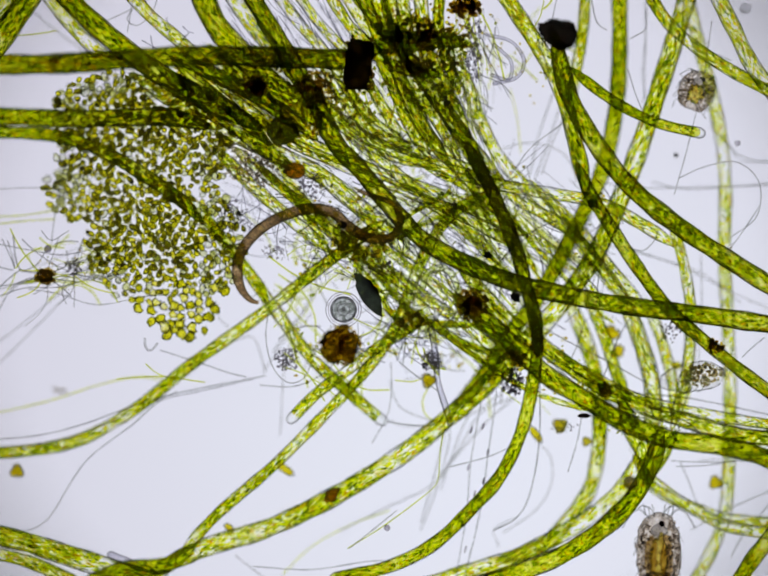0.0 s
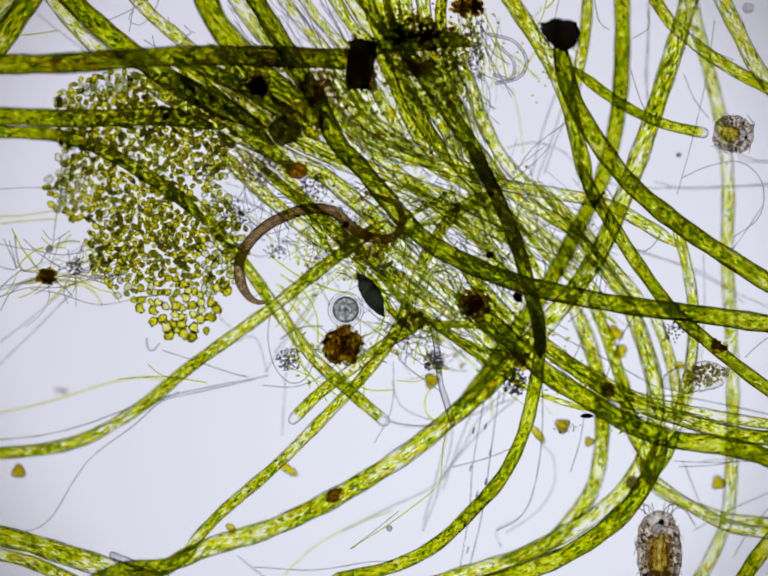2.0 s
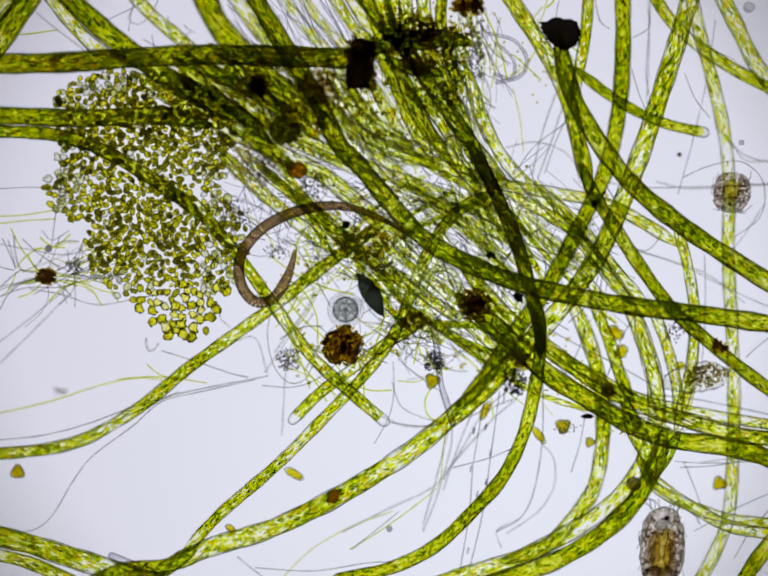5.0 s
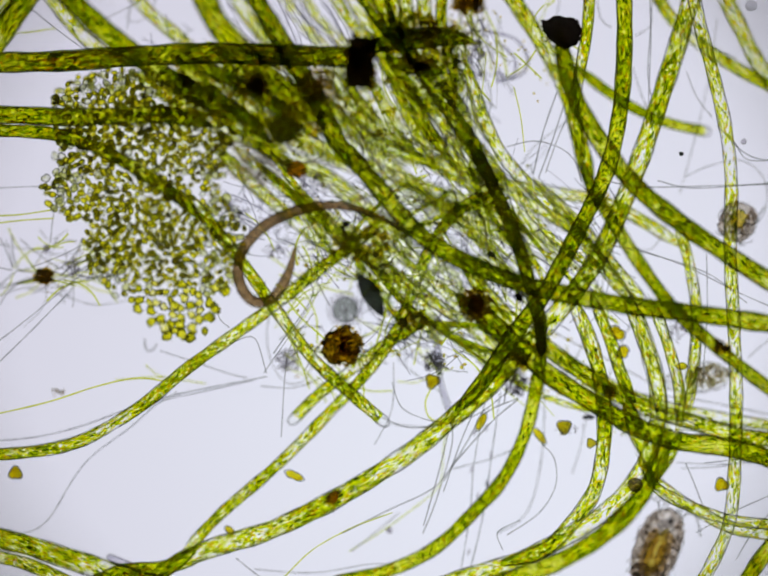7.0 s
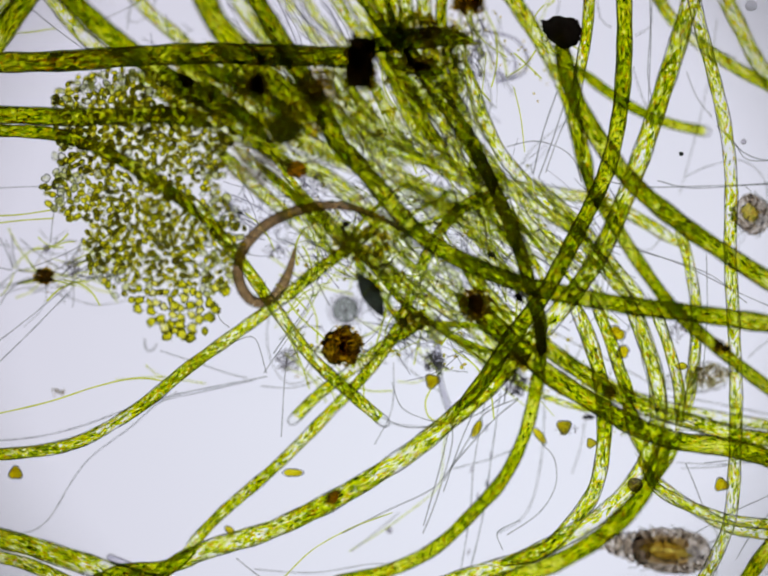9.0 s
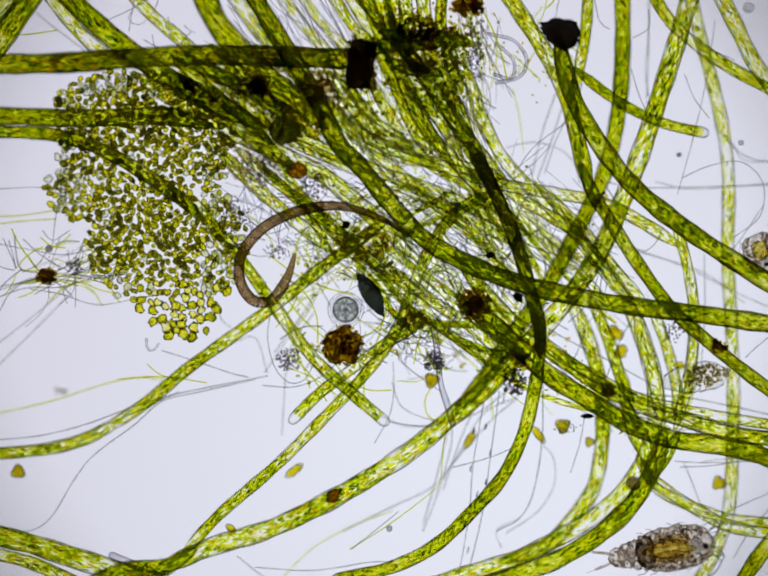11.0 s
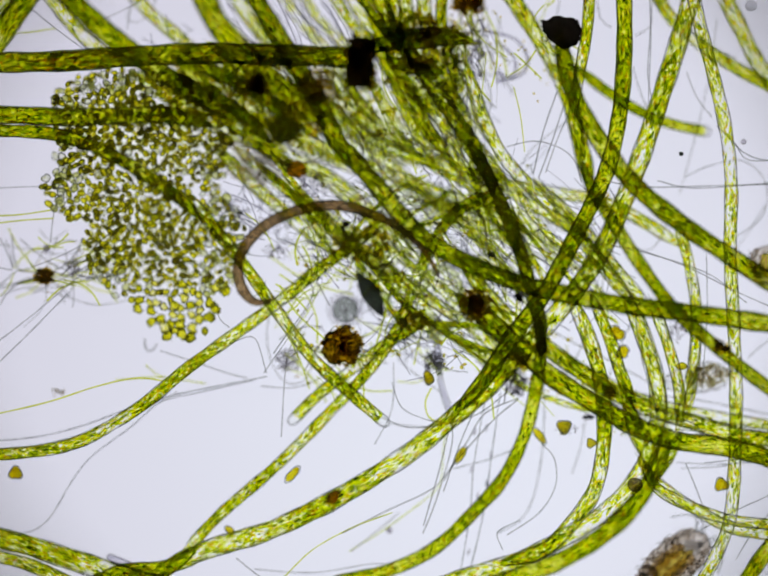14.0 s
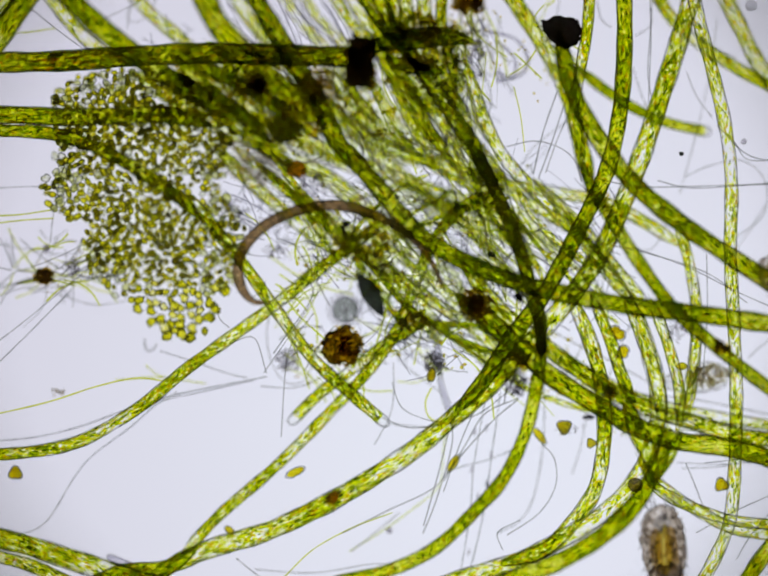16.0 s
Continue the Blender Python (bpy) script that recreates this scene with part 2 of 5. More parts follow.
LAMP, nn, ll = base_mat("lit_field")
em = nn.new("ShaderNodeEmission")
co = nn.new("ShaderNodeTexCoord")
mp = nn.new("ShaderNodeMapping")
# vignette painted into the lamp colour: dimmer and pinker away from its bright spot
gr = nn.new("ShaderNodeTexGradient"); gr.gradient_type = "SPHERICAL"
mp.inputs["Location"].default_value, mp.inputs["Scale"].default_value = (-0.15, 0.19, 0), (0.25, 0.25, 0.25)
rp = nn.new("ShaderNodeValToRGB")
rp.color_ramp.elements[0].position, rp.color_ramp.elements[0].color = 0.2, (0.665, 0.65, 0.76, 1)
rp.color_ramp.elements[1].position, rp.color_ramp.elements[1].color = 0.85, (0.795, 0.815, 0.925, 1)
ll.new(co.outputs["Object"], mp.inputs["Vector"]); ll.new(mp.outputs[0], gr.inputs["Vector"]); ll.new(gr.outputs["Fac"], rp.inputs["Fac"])
ll.new(rp.outputs["Color"], em.inputs["Color"])
om = nn.new("ShaderNodeOutputMaterial"); ll.new(em.outputs[0], om.inputs["Surface"])
bm = bmesh.new()
bmesh.ops.create_circle(bm, cap_ends=True, segments=64, radius=2800 * U)
me = bpy.data.meshes.new("backdrop"); bm.to_mesh(me); bm.free(); me.materials.append(LAMP)
field = tagged(new("backdrop", me), "pale lilac field of the substage lamp with a painted vignette", "lamp", kind="structure")
field.location = (0, 0, -6000 * U)

# ---- algal filaments: kind, radius, course in micrometres ----
LABEL = {'umber': 'nearly black green filament packed with chloroplasts',
         'rimmed': 'dark-edged green filament full of chloroplasts',
         'deep': 'thick dark green filament crowded with chloroplasts',
         'dense': 'dense green algal filament full of chloroplasts',
         'medium': 'yellow-green mottled algal filament in the water',
         'sparse': 'pale see-through algal filament with scattered chloroplasts'}
filament("deep", 22, [(-818, 460, -32), (-667, 463, -32), (-526, 472, -30), (-366, 478, -22), (-225, 474, -14), (-64, 468, -8)], LABEL["deep"], taper=(0, 0))
filament("dense", 22, [(-671, 625, 12), (-606, 557, 12), (-542, 501, 12), (-482, 456, 12), (-412, 411, 12), (-332, 371, 12), (-240, 322, 12)], LABEL["dense"], taper=(0, 1))
filament("sparse", 14, [(-527, 615, 9), (-472, 555, 9), (-412, 504, 9), (-342, 436, 9), (-243, 346, 9), (-133, 287, 9), (-24, 242, 9), (86, 202, 9), (195, 157, 9), (295, 108, 9)], LABEL["sparse"], taper=(0, 1))
filament("dense", 25, [(-377, 624, 21), (-337, 535, 21), (-282, 473, 21), (-223, 416, 21), (-158, 361, 21), (-113, 324, 21)], LABEL["dense"], taper=(0, 1))
filament("sparse", 17, [(-318, 615, 18), (-263, 536, 18), (-203, 466, 18), (-133, 386, 18), (-64, 322, 18), (16, 277, 18), (106, 247, 18)], LABEL["sparse"], taper=(0, 1))
filament("sparse", 12, [(-223, 614, 18), (-173, 545, 18), (-113, 475, 18), (-64, 396, 18), (-14, 336, 18), (61, 281, 18)], LABEL["sparse"], taper=(0, 1))
filament("sparse", 11, [(-183, 614, 16), (-123, 534, 16), (-64, 473, 16), (-19, 405, 16), (16, 346, 16), (46, 286, 16)], LABEL["sparse"], taper=(0, 1))
filament("medium", 12, [(-118, 615, 8), (-62, 531, 8), (-9, 476, 8), (28, 396, 8), (58, 327, 8), (101, 262, 8)], LABEL["medium"], taper=(0, 1))
filament("sparse", 14, [(-84, 617, 0), (-39, 547, 0), (6, 492, 0), (56, 427, 0), (111, 347, 0), (161, 262, 0)], LABEL["sparse"], taper=(0, 1))
filament("medium", 15, [(-19, 615, 8), (6, 545, 8), (21, 481, 8), (46, 406, 8), (86, 327, 8), (140, 247, 8)], LABEL["medium"], taper=(0, 1))
filament("sparse", 16, [(41, 617, -8), (46, 557, -8), (56, 492, -8), (86, 427, -8), (141, 347, -8), (201, 267, -8), (255, 208, -8)], LABEL["sparse"], taper=(0, 1))
filament("dense", 24, [(-685, 644, 4), (-720, 593, 4), (-760, 535, 4), (-809, 460, 4)], LABEL["dense"], taper=(0, 0))
filament("medium", 22, [(-741, 625, 0), (-770, 585, 0), (-820, 526, 0)], LABEL["medium"], taper=(0, 0))
filament("sparse", 15, [(-697, 617, -8), (-643, 547, -8), (-593, 495, -8), (-533, 457, -8)], LABEL["sparse"], taper=(0, 1))
filament("dense", 19, [(-817, 354, -28), (-726, 352, -26), (-636, 347, -16), (-526, 349, -4), (-435, 349, 6), (-345, 327, 10)], LABEL["dense"], taper=(0, 1))
filament("dense", 14, [(-816, 321, -26), (-706, 318, -24), (-635, 304, -18), (-565, 277, -8), (-495, 237, 0), (-415, 183, 6), (-365, 133, 10)], LABEL["dense"], taper=(0, 1))
filament("medium", 13, [(-399, 193, -18), (-334, 108, -18), (-284, 46, -18), (-214, -52, -18), (-144, -144, -18), (-64, -217, -18), (0, -272, -18)], LABEL["medium"], blunt=(0, 1))
filament("medium", 13, [(-816, -341, -28), (-726, -335, -28), (-646, -321, -28), (-576, -291, -27), (-485, -233, -25), (-405, -167, -22), (-315, -102, -18), (-225, -37, -12), (-144, 28, -6), (-64, 88, 0), (6, 138, 4)], LABEL["medium"], taper=(0, 1))
filament("medium", 12, [(-185, -268, -8), (-134, -217, -8), (-64, -164, -8), (6, -112, -8), (86, -67, -8)], LABEL["medium"], blunt=(1, 0))
filament("medium", 12, [(-413, -546, -11), (-334, -461, -11), (-224, -366, -11), (-134, -277, -11), (-44, -182, -11), (16, -102, -11), (51, -22, -11), (78, 48, -11), (116, 118, -11), (166, 168, -11), (228, 198, -11)], LABEL["medium"])
filament("medium", 20, [(-474, -582, -16), (-354, -530, -16), (-244, -497, -16), (-144, -452, -16), (-44, -397, -16), (56, -332, -16), (136, -267, -16), (216, -197, -16), (306, -102, -16), (376, -22, -16), (438, 68, -16), (484, 168, -16), (526, 278, -16), (566, 398, -16), (601, 508, -16), (636, 628, -16)], LABEL["medium"], taper=(1, 0))
filament("dense", 17, [(490, 621, -32), (491, 490, -32), (483, 370, -32), (458, 249, -32), (408, 139, -32), (333, -2, -32), (257, -107, -32), (202, -191, -32), (147, -253, -32)], LABEL["dense"], taper=(0, 1))
filament("dense", 14, [(-94, -595, -6), (16, -570, -6), (106, -525, -6), (185, -451, -6), (245, -381, -6), (287, -291, -6), (310, -191, -6), (319, -112, -6), (313, -62, -6)], LABEL["dense"], taper=(0, 1))
filament("umber", 15, [(318, -142, -6), (317, -77, -6), (300, -12, -6), (275, 78, -6), (235, 177, -6), (200, 247, -6), (171, 302, -6)], LABEL["umber"])
filament("medium", 17, [(225, 197, -6), (190, 267, -6), (121, 377, -6), (66, 437, -6)], LABEL["medium"])
filament("medium", 17, [(235, 625, -2), (300, 526, -2), (343, 456, -2), (374, 386, -2), (401, 277, -2), (422, 187, -2)], LABEL["medium"], taper=(0, 1))
filament("rimmed", 19, [(354, 524, 0), (366, 456, 0), (390, 378, 0), (444, 287, 0), (514, 202, 0), (613, 122, 0), (713, 56, 0), (812, -7, 0)], LABEL["rimmed"], taper=(1, 0))
filament("rimmed", 14, [(399, 257, 0), (424, 197, 0), (464, 132, 0), (519, 48, 0), (588, -44, 0), (663, -111, 0), (743, -176, 0), (812, -226, 0)], LABEL["rimmed"], taper=(1, 0))
filament("dense", 11, [(383, 450, 8), (453, 395, 8), (522, 354, 8), (582, 331, 8), (650, 316, 8)], LABEL["dense"], blunt=(0, 1))
filament("medium", 12, [(420, 619, -24), (414, 529, -24), (399, 439, -24), (387, 359, -24), (407, 259, -24)], LABEL["medium"], taper=(0, 1))
filament("medium", 13, [(537, 614, 8), (582, 544, 8), (642, 490, 8), (711, 445, 8), (800, 397, 8)], LABEL["medium"], taper=(0, 0))
filament("sparse", 17, [(676, 614, 8), (721, 524, 8), (756, 455, 8), (810, 385, 8)], LABEL["sparse"], taper=(0, 0))
filament("sparse", 14, [(624, 631, -32), (647, 530, -32), (674, 430, -32), (697, 329, -32), (709, 219, -32), (707, 68, -32), (714, -72, -32), (719, -213, -32), (716, -364, -32), (706, -474, -32), (679, -544, -32), (644, -610, -32)], LABEL["sparse"], taper=(0, 0))
filament("sparse", 14, [(166, 458, -16), (201, 348, -16), (246, 263, -16), (311, 193, -16), (386, 118, -16), (466, 18, -16), (511, -37, -16)], LABEL["sparse"])
filament("sparse", 13, [(-94, 346, 0), (-14, 297, 0), (66, 265, 0), (155, 237, 0), (245, 210, 0), (334, 195, 0), (444, 175, 0), (524, 135, 0), (608, 83, 0)], LABEL["sparse"], taper=(1, 1))
filament("rimmed", 19, [(-283, 625, 2), (-223, 525, 2), (-143, 396, 2), (-94, 296, 2), (-44, 242, 2), (26, 157, 2), (86, 97, 2), (175, 48, 2), (275, 10, 2), (394, -18, 2), (513, -38, 2), (633, -52, 2), (812, -77, 2)], LABEL["rimmed"], taper=(0, 0))
filament("medium", 17, [(156, 53, -8), (216, -22, -8), (280, -84, -8), (325, -117, -8), (395, -167, -8), (465, -212, -8), (555, -251, -8), (645, -277, -8), (724, -301, -8), (814, -309, -8)], LABEL["medium"], taper=(1, 0))
filament("dense", 20, [(146, -12, -12), (206, -62, -12), (271, -117, -12), (336, -177, -12), (416, -227, -12), (495, -274, -12), (585, -309, -12), (675, -320, -12), (755, -337, -12), (815, -360, -12)], LABEL["dense"], taper=(1, 0))
filament("sparse", 12, [(315, -112, -4), (415, -171, -4), (514, -223, -4), (634, -253, -4), (813, -283, -4)], LABEL["sparse"], taper=(1, 0))
filament("sparse", 18, [(86, -612, -16), (176, -584, -16), (276, -552, -16), (366, -507, -16), (446, -457, -16), (506, -397, -16), (541, -332, -16), (556, -262, -16), (554, -192, -16), (536, -122, -16), (516, -42, -16)], LABEL["sparse"], taper=(0, 1))
filament("dense", 19, [(175, -613, 4), (314, -569, 4), (414, -519, 4), (493, -454, 4), (540, -385, 4), (563, -325, 4), (572, -280, 4)], LABEL["dense"], taper=(0, 1))
filament("medium", 16, [(378, -12, -30), (418, -102, -30), (443, -193, -30), (450, -293, -30), (433, -404, -30), (388, -474, -30), (327, -534, -30), (237, -564, -30)], LABEL["medium"])
filament("sparse", 13, [(516, -342, -16), (556, -397, -16), (646, -457, -16), (716, -490, -16), (816, -507, -16)], LABEL["sparse"], taper=(1, 0))
filament("sparse", 12, [(527, -363, -24), (567, -416, -24), (688, -468, -24), (818, -485, -24)], LABEL["sparse"], taper=(1, 0))
filament("sparse", 12, [(593, 138, -12), (620, 48, -12), (635, -62, -12), (625, -172, -12), (595, -292, -12)], LABEL["sparse"])
filament("medium", 22, [(-813, -501, -12), (-723, -523, -12), (-643, -549, -12), (-543, -579, -12), (-453, -606, -12)], LABEL["medium"], taper=(0, 0))
filament("medium", 14, [(-814, -540, -16), (-724, -562, -16), (-634, -602, -16)], LABEL["medium"], taper=(0, 0))
filament("dense", 18, [(-595, -603, -20), (-525, -578, -20), (-445, -571, -20), (-384, -533, -20)], LABEL["dense"], taper=(0, 1))
filament("dense", 17, [(814, -491, -8), (764, -551, -8), (724, -611, -8)], LABEL["dense"], taper=(0, 0))
filament("medium", 20, [(485, -212, -12), (515, -292, -12), (540, -342, -12), (550, -397, -12)], LABEL["medium"])
filament("medium", 15, [(605, -292, -12), (565, -362, -12), (540, -402, -12)], LABEL["medium"])
filament("medium", 13, [(422, -12, -24), (443, -62, -24), (465, -117, -24), (482, -172, -24), (512, -243, -24)], LABEL["medium"])
filament("sparse", 15, [(487, -2, -22), (509, -52, -22), (531, -112, -22), (549, -167, -22), (562, -222, -22), (569, -293, -22)], LABEL["sparse"])
filament("sparse", 12, [(542, -22, -24), (565, -77, -24), (585, -137, -24), (602, -212, -24), (602, -283, -24)], LABEL["sparse"])
filament("sparse", 11, [(622, -72, -24), (635, -112, -24), (629, -192, -24), (612, -273, -24)], LABEL["sparse"])
filament("sparse", 13, [(316, 208, -12), (406, 118, -12), (455, 58, -12), (515, -12, -12), (545, -45, -12)], LABEL["sparse"])
filament("sparse", 9, [(255, 147, -4), (335, 88, -4), (405, 23, -4), (459, -29, -4)], LABEL["sparse"])
filament("sparse", 12, [(245, 197, -4), (325, 155, -4), (395, 108, -4), (449, 43, -4), (514, -37, -4)], LABEL["sparse"])
filament("sparse", 12, [(46, 407, -4), (96, 317, -4), (145, 257, -4), (205, 192, -4), (255, 157, -4)], LABEL["sparse"])
filament("sparse", 14, [(-203, 222, -4), (-144, 157, -4), (-94, 108, -4), (-44, 68, -4), (26, 23, -4), (86, -22, -4)], LABEL["sparse"])
filament("sparse", 12, [(16, 43, -8), (96, -24, -8), (156, -64, -8), (216, -112, -8), (265, -162, -8)], LABEL["sparse"])
filament("sparse", 10, [(66, -42, 0), (145, -102, 0), (215, -146, 0), (275, -181, 0)], LABEL["sparse"])
filament("medium", 7, [(-69, 63, 4), (-9, 0, 4), (16, -47, 4), (66, -91, 4)], LABEL["medium"])
filament("sparse", 11, [(145, -27, -4), (235, -102, -4), (295, -151, -4), (365, -211, -4)], LABEL["sparse"])
filament("sparse", 18, [(-513, 437, 8), (-404, 373, 8), (-324, 326, 8), (-244, 288, 8), (-134, 236, 8), (-54, 173, 8), (16, 110, 8), (86, 48, 8)], LABEL["sparse"])
filament("sparse", 12, [(-421, 469, 10), (-333, 407, 10), (-263, 357, 10), (-194, 302, 10), (-114, 265, 10), (-24, 227, 10), (76, 186, 10), (166, 128, 10), (245, 48, 10)], LABEL["sparse"])
filament("sparse", 13, [(-218, 476, 14), (-163, 416, 14), (-104, 356, 14), (-44, 297, 14), (26, 237, 14), (96, 182, 14), (175, 142, 14), (275, 88, 14)], LABEL["sparse"])
filament("sparse", 14, [(-128, 463, 4), (-93, 416, 4), (-54, 356, 4), (6, 306, 4), (86, 274, 4), (175, 242, 4), (274, 202, 4)], LABEL["sparse"])
filament("sparse", 12, [(-363, 477, 12), (-284, 437, 12), (-194, 407, 12), (-104, 357, 12), (-44, 325, 12)], LABEL["sparse"])
filament("sparse", 9, [(-143, 167, 0), (-84, 127, 0), (-4, 88, 0), (76, 28, 0), (145, -22, 0)], LABEL["sparse"])
filament("sparse", 8, [(36, 187, 0), (96, 157, 0), (165, 117, 0), (235, 48, 0), (305, -12, 0)], LABEL["sparse"])
filament("sparse", 9, [(-24, 108, -4), (16, 28, -4), (76, -32, -4), (116, -112, -4)], LABEL["sparse"])
filament("dense", 22, [(-44, 483, -16), (16, 500, -16), (76, 508, -16), (136, 510, -16), (181, 500, -16)], LABEL["dense"])
filament("dense", 18, [(1, 465, -12), (66, 447, -12), (121, 437, -12)], LABEL["dense"])
filament("medium", 18, [(-453, 447, 12), (-363, 382, 12), (-283, 319, 12), (-223, 272, 12), (-179, 242, 12)], LABEL["medium"])
filament("medium", 15, [(-49, 616, 4), (-9, 526, 4), (16, 456, 4)], LABEL["medium"], taper=(0, 1))
filament("medium", 14, [(11, 616, 2), (28, 536, 2), (41, 467, 2)], LABEL["medium"], taper=(0, 1))
filament("medium", 15, [(78, 616, -4), (84, 546, -4), (96, 476, -4), (136, 397, -4), (180, 307, -4)], LABEL["medium"], taper=(0, 1))
filament("medium", 12, [(121, 616, -4), (116, 546, -4), (131, 476, -4), (160, 397, -4)], LABEL["medium"], taper=(0, 1))
filament("dense", 15, [(-440, 480, 12), (-350, 440, 14), (-255, 390, 14), (-165, 322, 12)], LABEL["dense"])
filament("medium", 13, [(-390, 450, 16), (-300, 412, 16), (-215, 372, 14), (-130, 300, 10)], LABEL["medium"])
filament("dense", 13, [(-430, 470, 8), (-350, 400, 10), (-290, 350, 12), (-225, 290, 10)], LABEL["dense"])
filament("sparse", 14, [(-352, 297, 0), (-273, 217, 0), (-193, 147, 0), (-104, 73, 0)], LABEL["sparse"])
filament("sparse", 12, [(-303, 287, 0), (-223, 219, 0), (-133, 147, 0), (-64, 98, 0)], LABEL["sparse"])
filament("medium", 9, [(-263, 257, -4), (-183, 187, -4), (-134, 118, -4), (-94, 48, -4)], LABEL["medium"])

# ---- more materials ----
HYALINE = sees("hyaline_thread", [(0.35, (0.78, 0.79, 0.78)), (0.65, (0.94, 0.94, 0.93))], (0.4, 1), 1.0, edge=1.3, edge_gain=1.1)
THREAD_GREEN = sees("green_thread", [(0.35, (0.78, 0.83, 0.16)), (0.65, (0.92, 0.94, 0.45))], (0.4, 1), 1.0, edge=2.5)
CELL = sees("colony_cell", [(0.36, (0.42, 0.41, 0.06)), (0.45, (0.66, 0.66, 0.06)), (0.53, (0.85, 0.84, 0.07)), (0.60, (0.95, 0.92, 0.09)), (0.68, (0.97, 0.96, 0.45))], (90, 90), 2.0, coords="Object", edge=1.6, edge_gain=1.15, spread=0.30, gloss=(0.11, 0.12, 0.09), rust=0.6)
CELL_PALE = sees("emptied_colony_cell", [(0.35, (0.78, 0.80, 0.40)), (0.6, (0.92, 0.93, 0.86))], (90, 90), 1.2, coords="Object", edge=1.6, edge_gain=1.0, spread=0.4, gloss=0.15)
CELL_YELLOW = sees("ripe_colony_cell", [(0.34, (0.62, 0.62, 0.05)), (0.46, (0.90, 0.88, 0.07)), (0.54, (0.96, 0.94, 0.20)), (0.66, (0.98, 0.97, 0.70))], (90, 90), 1.6, coords="Object", edge=1.6, edge_gain=1.1, spread=0.25, gloss=(0.14, 0.15, 0.10))
OLIVE = sees("olive_detritus", [(0.32, (0.70, 0.64, 0.12)), (0.5, (0.87, 0.82, 0.22)), (0.68, (0.95, 0.92, 0.5))], (60, 60), 1.0, coords="Object", edge=3, spread=0.3, rust=0.6)
BROWN = sees("brown_detritus", [(0.32, (0.48, 0.37, 0.05)), (0.5, (0.74, 0.63, 0.11)), (0.7, (0.91, 0.84, 0.34))], (60, 60), 1.0, coords="Object", edge=3, spread=0.5)
GREY = sees("grey_grain", [(0.32, (0.52, 0.50, 0.53)), (0.5, (0.74, 0.72, 0.74)), (0.7, (0.90, 0.90, 0.90))], (60, 60), 1.0, coords="Object", edge=1.8, spread=0.3)
GOLD = sees("golden_diatom", [(0.34, (0.80, 0.66, 0.015)), (0.5, (0.93, 0.85, 0.03)), (0.66, (0.97, 0.94, 0.30))], (90, 90), 1.2, coords="Object", edge=2.4)
AMBER = sees("amber_cyst", [(0.3, (0.46, 0.26, 0.02)), (0.6, (0.66, 0.44, 0.06))], (60, 60), 1.0, coords="Object", edge=1.4, gloss=0.15)
INK = sees("opaque_mineral", [(0.3, (0.04, 0.04, 0.035)), (0.6, (0.13, 0.11, 0.09))], (40, 40), 1.0, coords="Object", edge=1.2, gloss=0.02)
SLATE = sees("slate_shell", [(0.34, (0.04, 0.045, 0.045)), (0.5, (0.12, 0.13, 0.12)), (0.64, (0.27, 0.30, 0.23))], (60, 60), 2.0, coords="Object", edge=1.2, gloss=0.04)
TUBE = sees("clear_tube_wall", [(0.3, (0.78, 0.77, 0.82)), (0.7, (0.93, 0.93, 0.94))], (0.5, 1), 1.2, edge=1.2, edge_gain=1.0, gloss=0.2, broken=0.4)
PALE_TUBE = sees("pale_green_wall", [(0.34, (0.66, 0.72, 0.30)), (0.5, (0.92, 0.94, 0.80)), (0.7, (0.97, 0.97, 0.95))], (0.5, 1), 1.4, edge=1.5, edge_gain=0.9, gloss=0.25, broken=0.6)
DISC = sees("dim_frustule", [(0.36, (0.36, 0.39, 0.34)), (0.48, (0.54, 0.56, 0.53)), (0.62, (0.76, 0.77, 0.75))], (60, 60), 2.8, coords="Object", edge=1.6)
WORM = sees("worm_skin", [(0.3, (0.34, 0.25, 0.15)), (0.5, (0.55, 0.44, 0.28)), (0.7, (0.78, 0.69, 0.50))], (0.5, 1.2), 1.8, edge=1.2, edge_gain=1.1, gloss=(0.13, 0.10, 0.06))
SHELL = sees("crustacean_shell", [(0.34, (0.62, 0.57, 0.50)), (0.5, (0.79, 0.75, 0.69)), (0.64, (0.92, 0.90, 0.86))], (40, 40), 2.0, coords="Object", edge=2.2, edge_gain=0.8, detail=5, gloss=(0.32, 0.28, 0.26), rough=0.65)
GUT = sees("full_gut", [(0.32, (0.72, 0.60, 0.20)), (0.5, (0.89, 0.82, 0.34)), (0.66, (0.97, 0.94, 0.62))], (60, 60), 1.2, coords="Object", edge=3, detail=4)
CRUMB = sees("leafy_crumb", [(0.32, (0.62, 0.66, 0.02)), (0.5, (0.86, 0.90, 0.05)), (0.68, (0.94, 0.96, 0.25))], (60, 60), 1.0, coords="Object", edge=2, spread=0.6, rust=0.8)
HAIR = sees("dark_hair", [(0.35, (0.66, 0.66, 0.68)), (0.65, (0.84, 0.84, 0.86))], (60, 60), 1.0, coords="Object", edge=2.4, edge_gain=0.5)
FLESH = sees("amber_flesh", [(0.32, (0.70, 0.58, 0.36)), (0.5, (0.84, 0.74, 0.50)), (0.68, (0.94, 0.88, 0.70))], (60, 60), 1.4, coords="Object", edge=4, edge_gain=0.3)
EYE = sees("eye_pigment", [(0.3, (0.10, 0.02, 0.03)), (0.6, (0.20, 0.05, 0.06))], (60, 60), 1.0, coords="Object", edge=2, gloss=0.05)
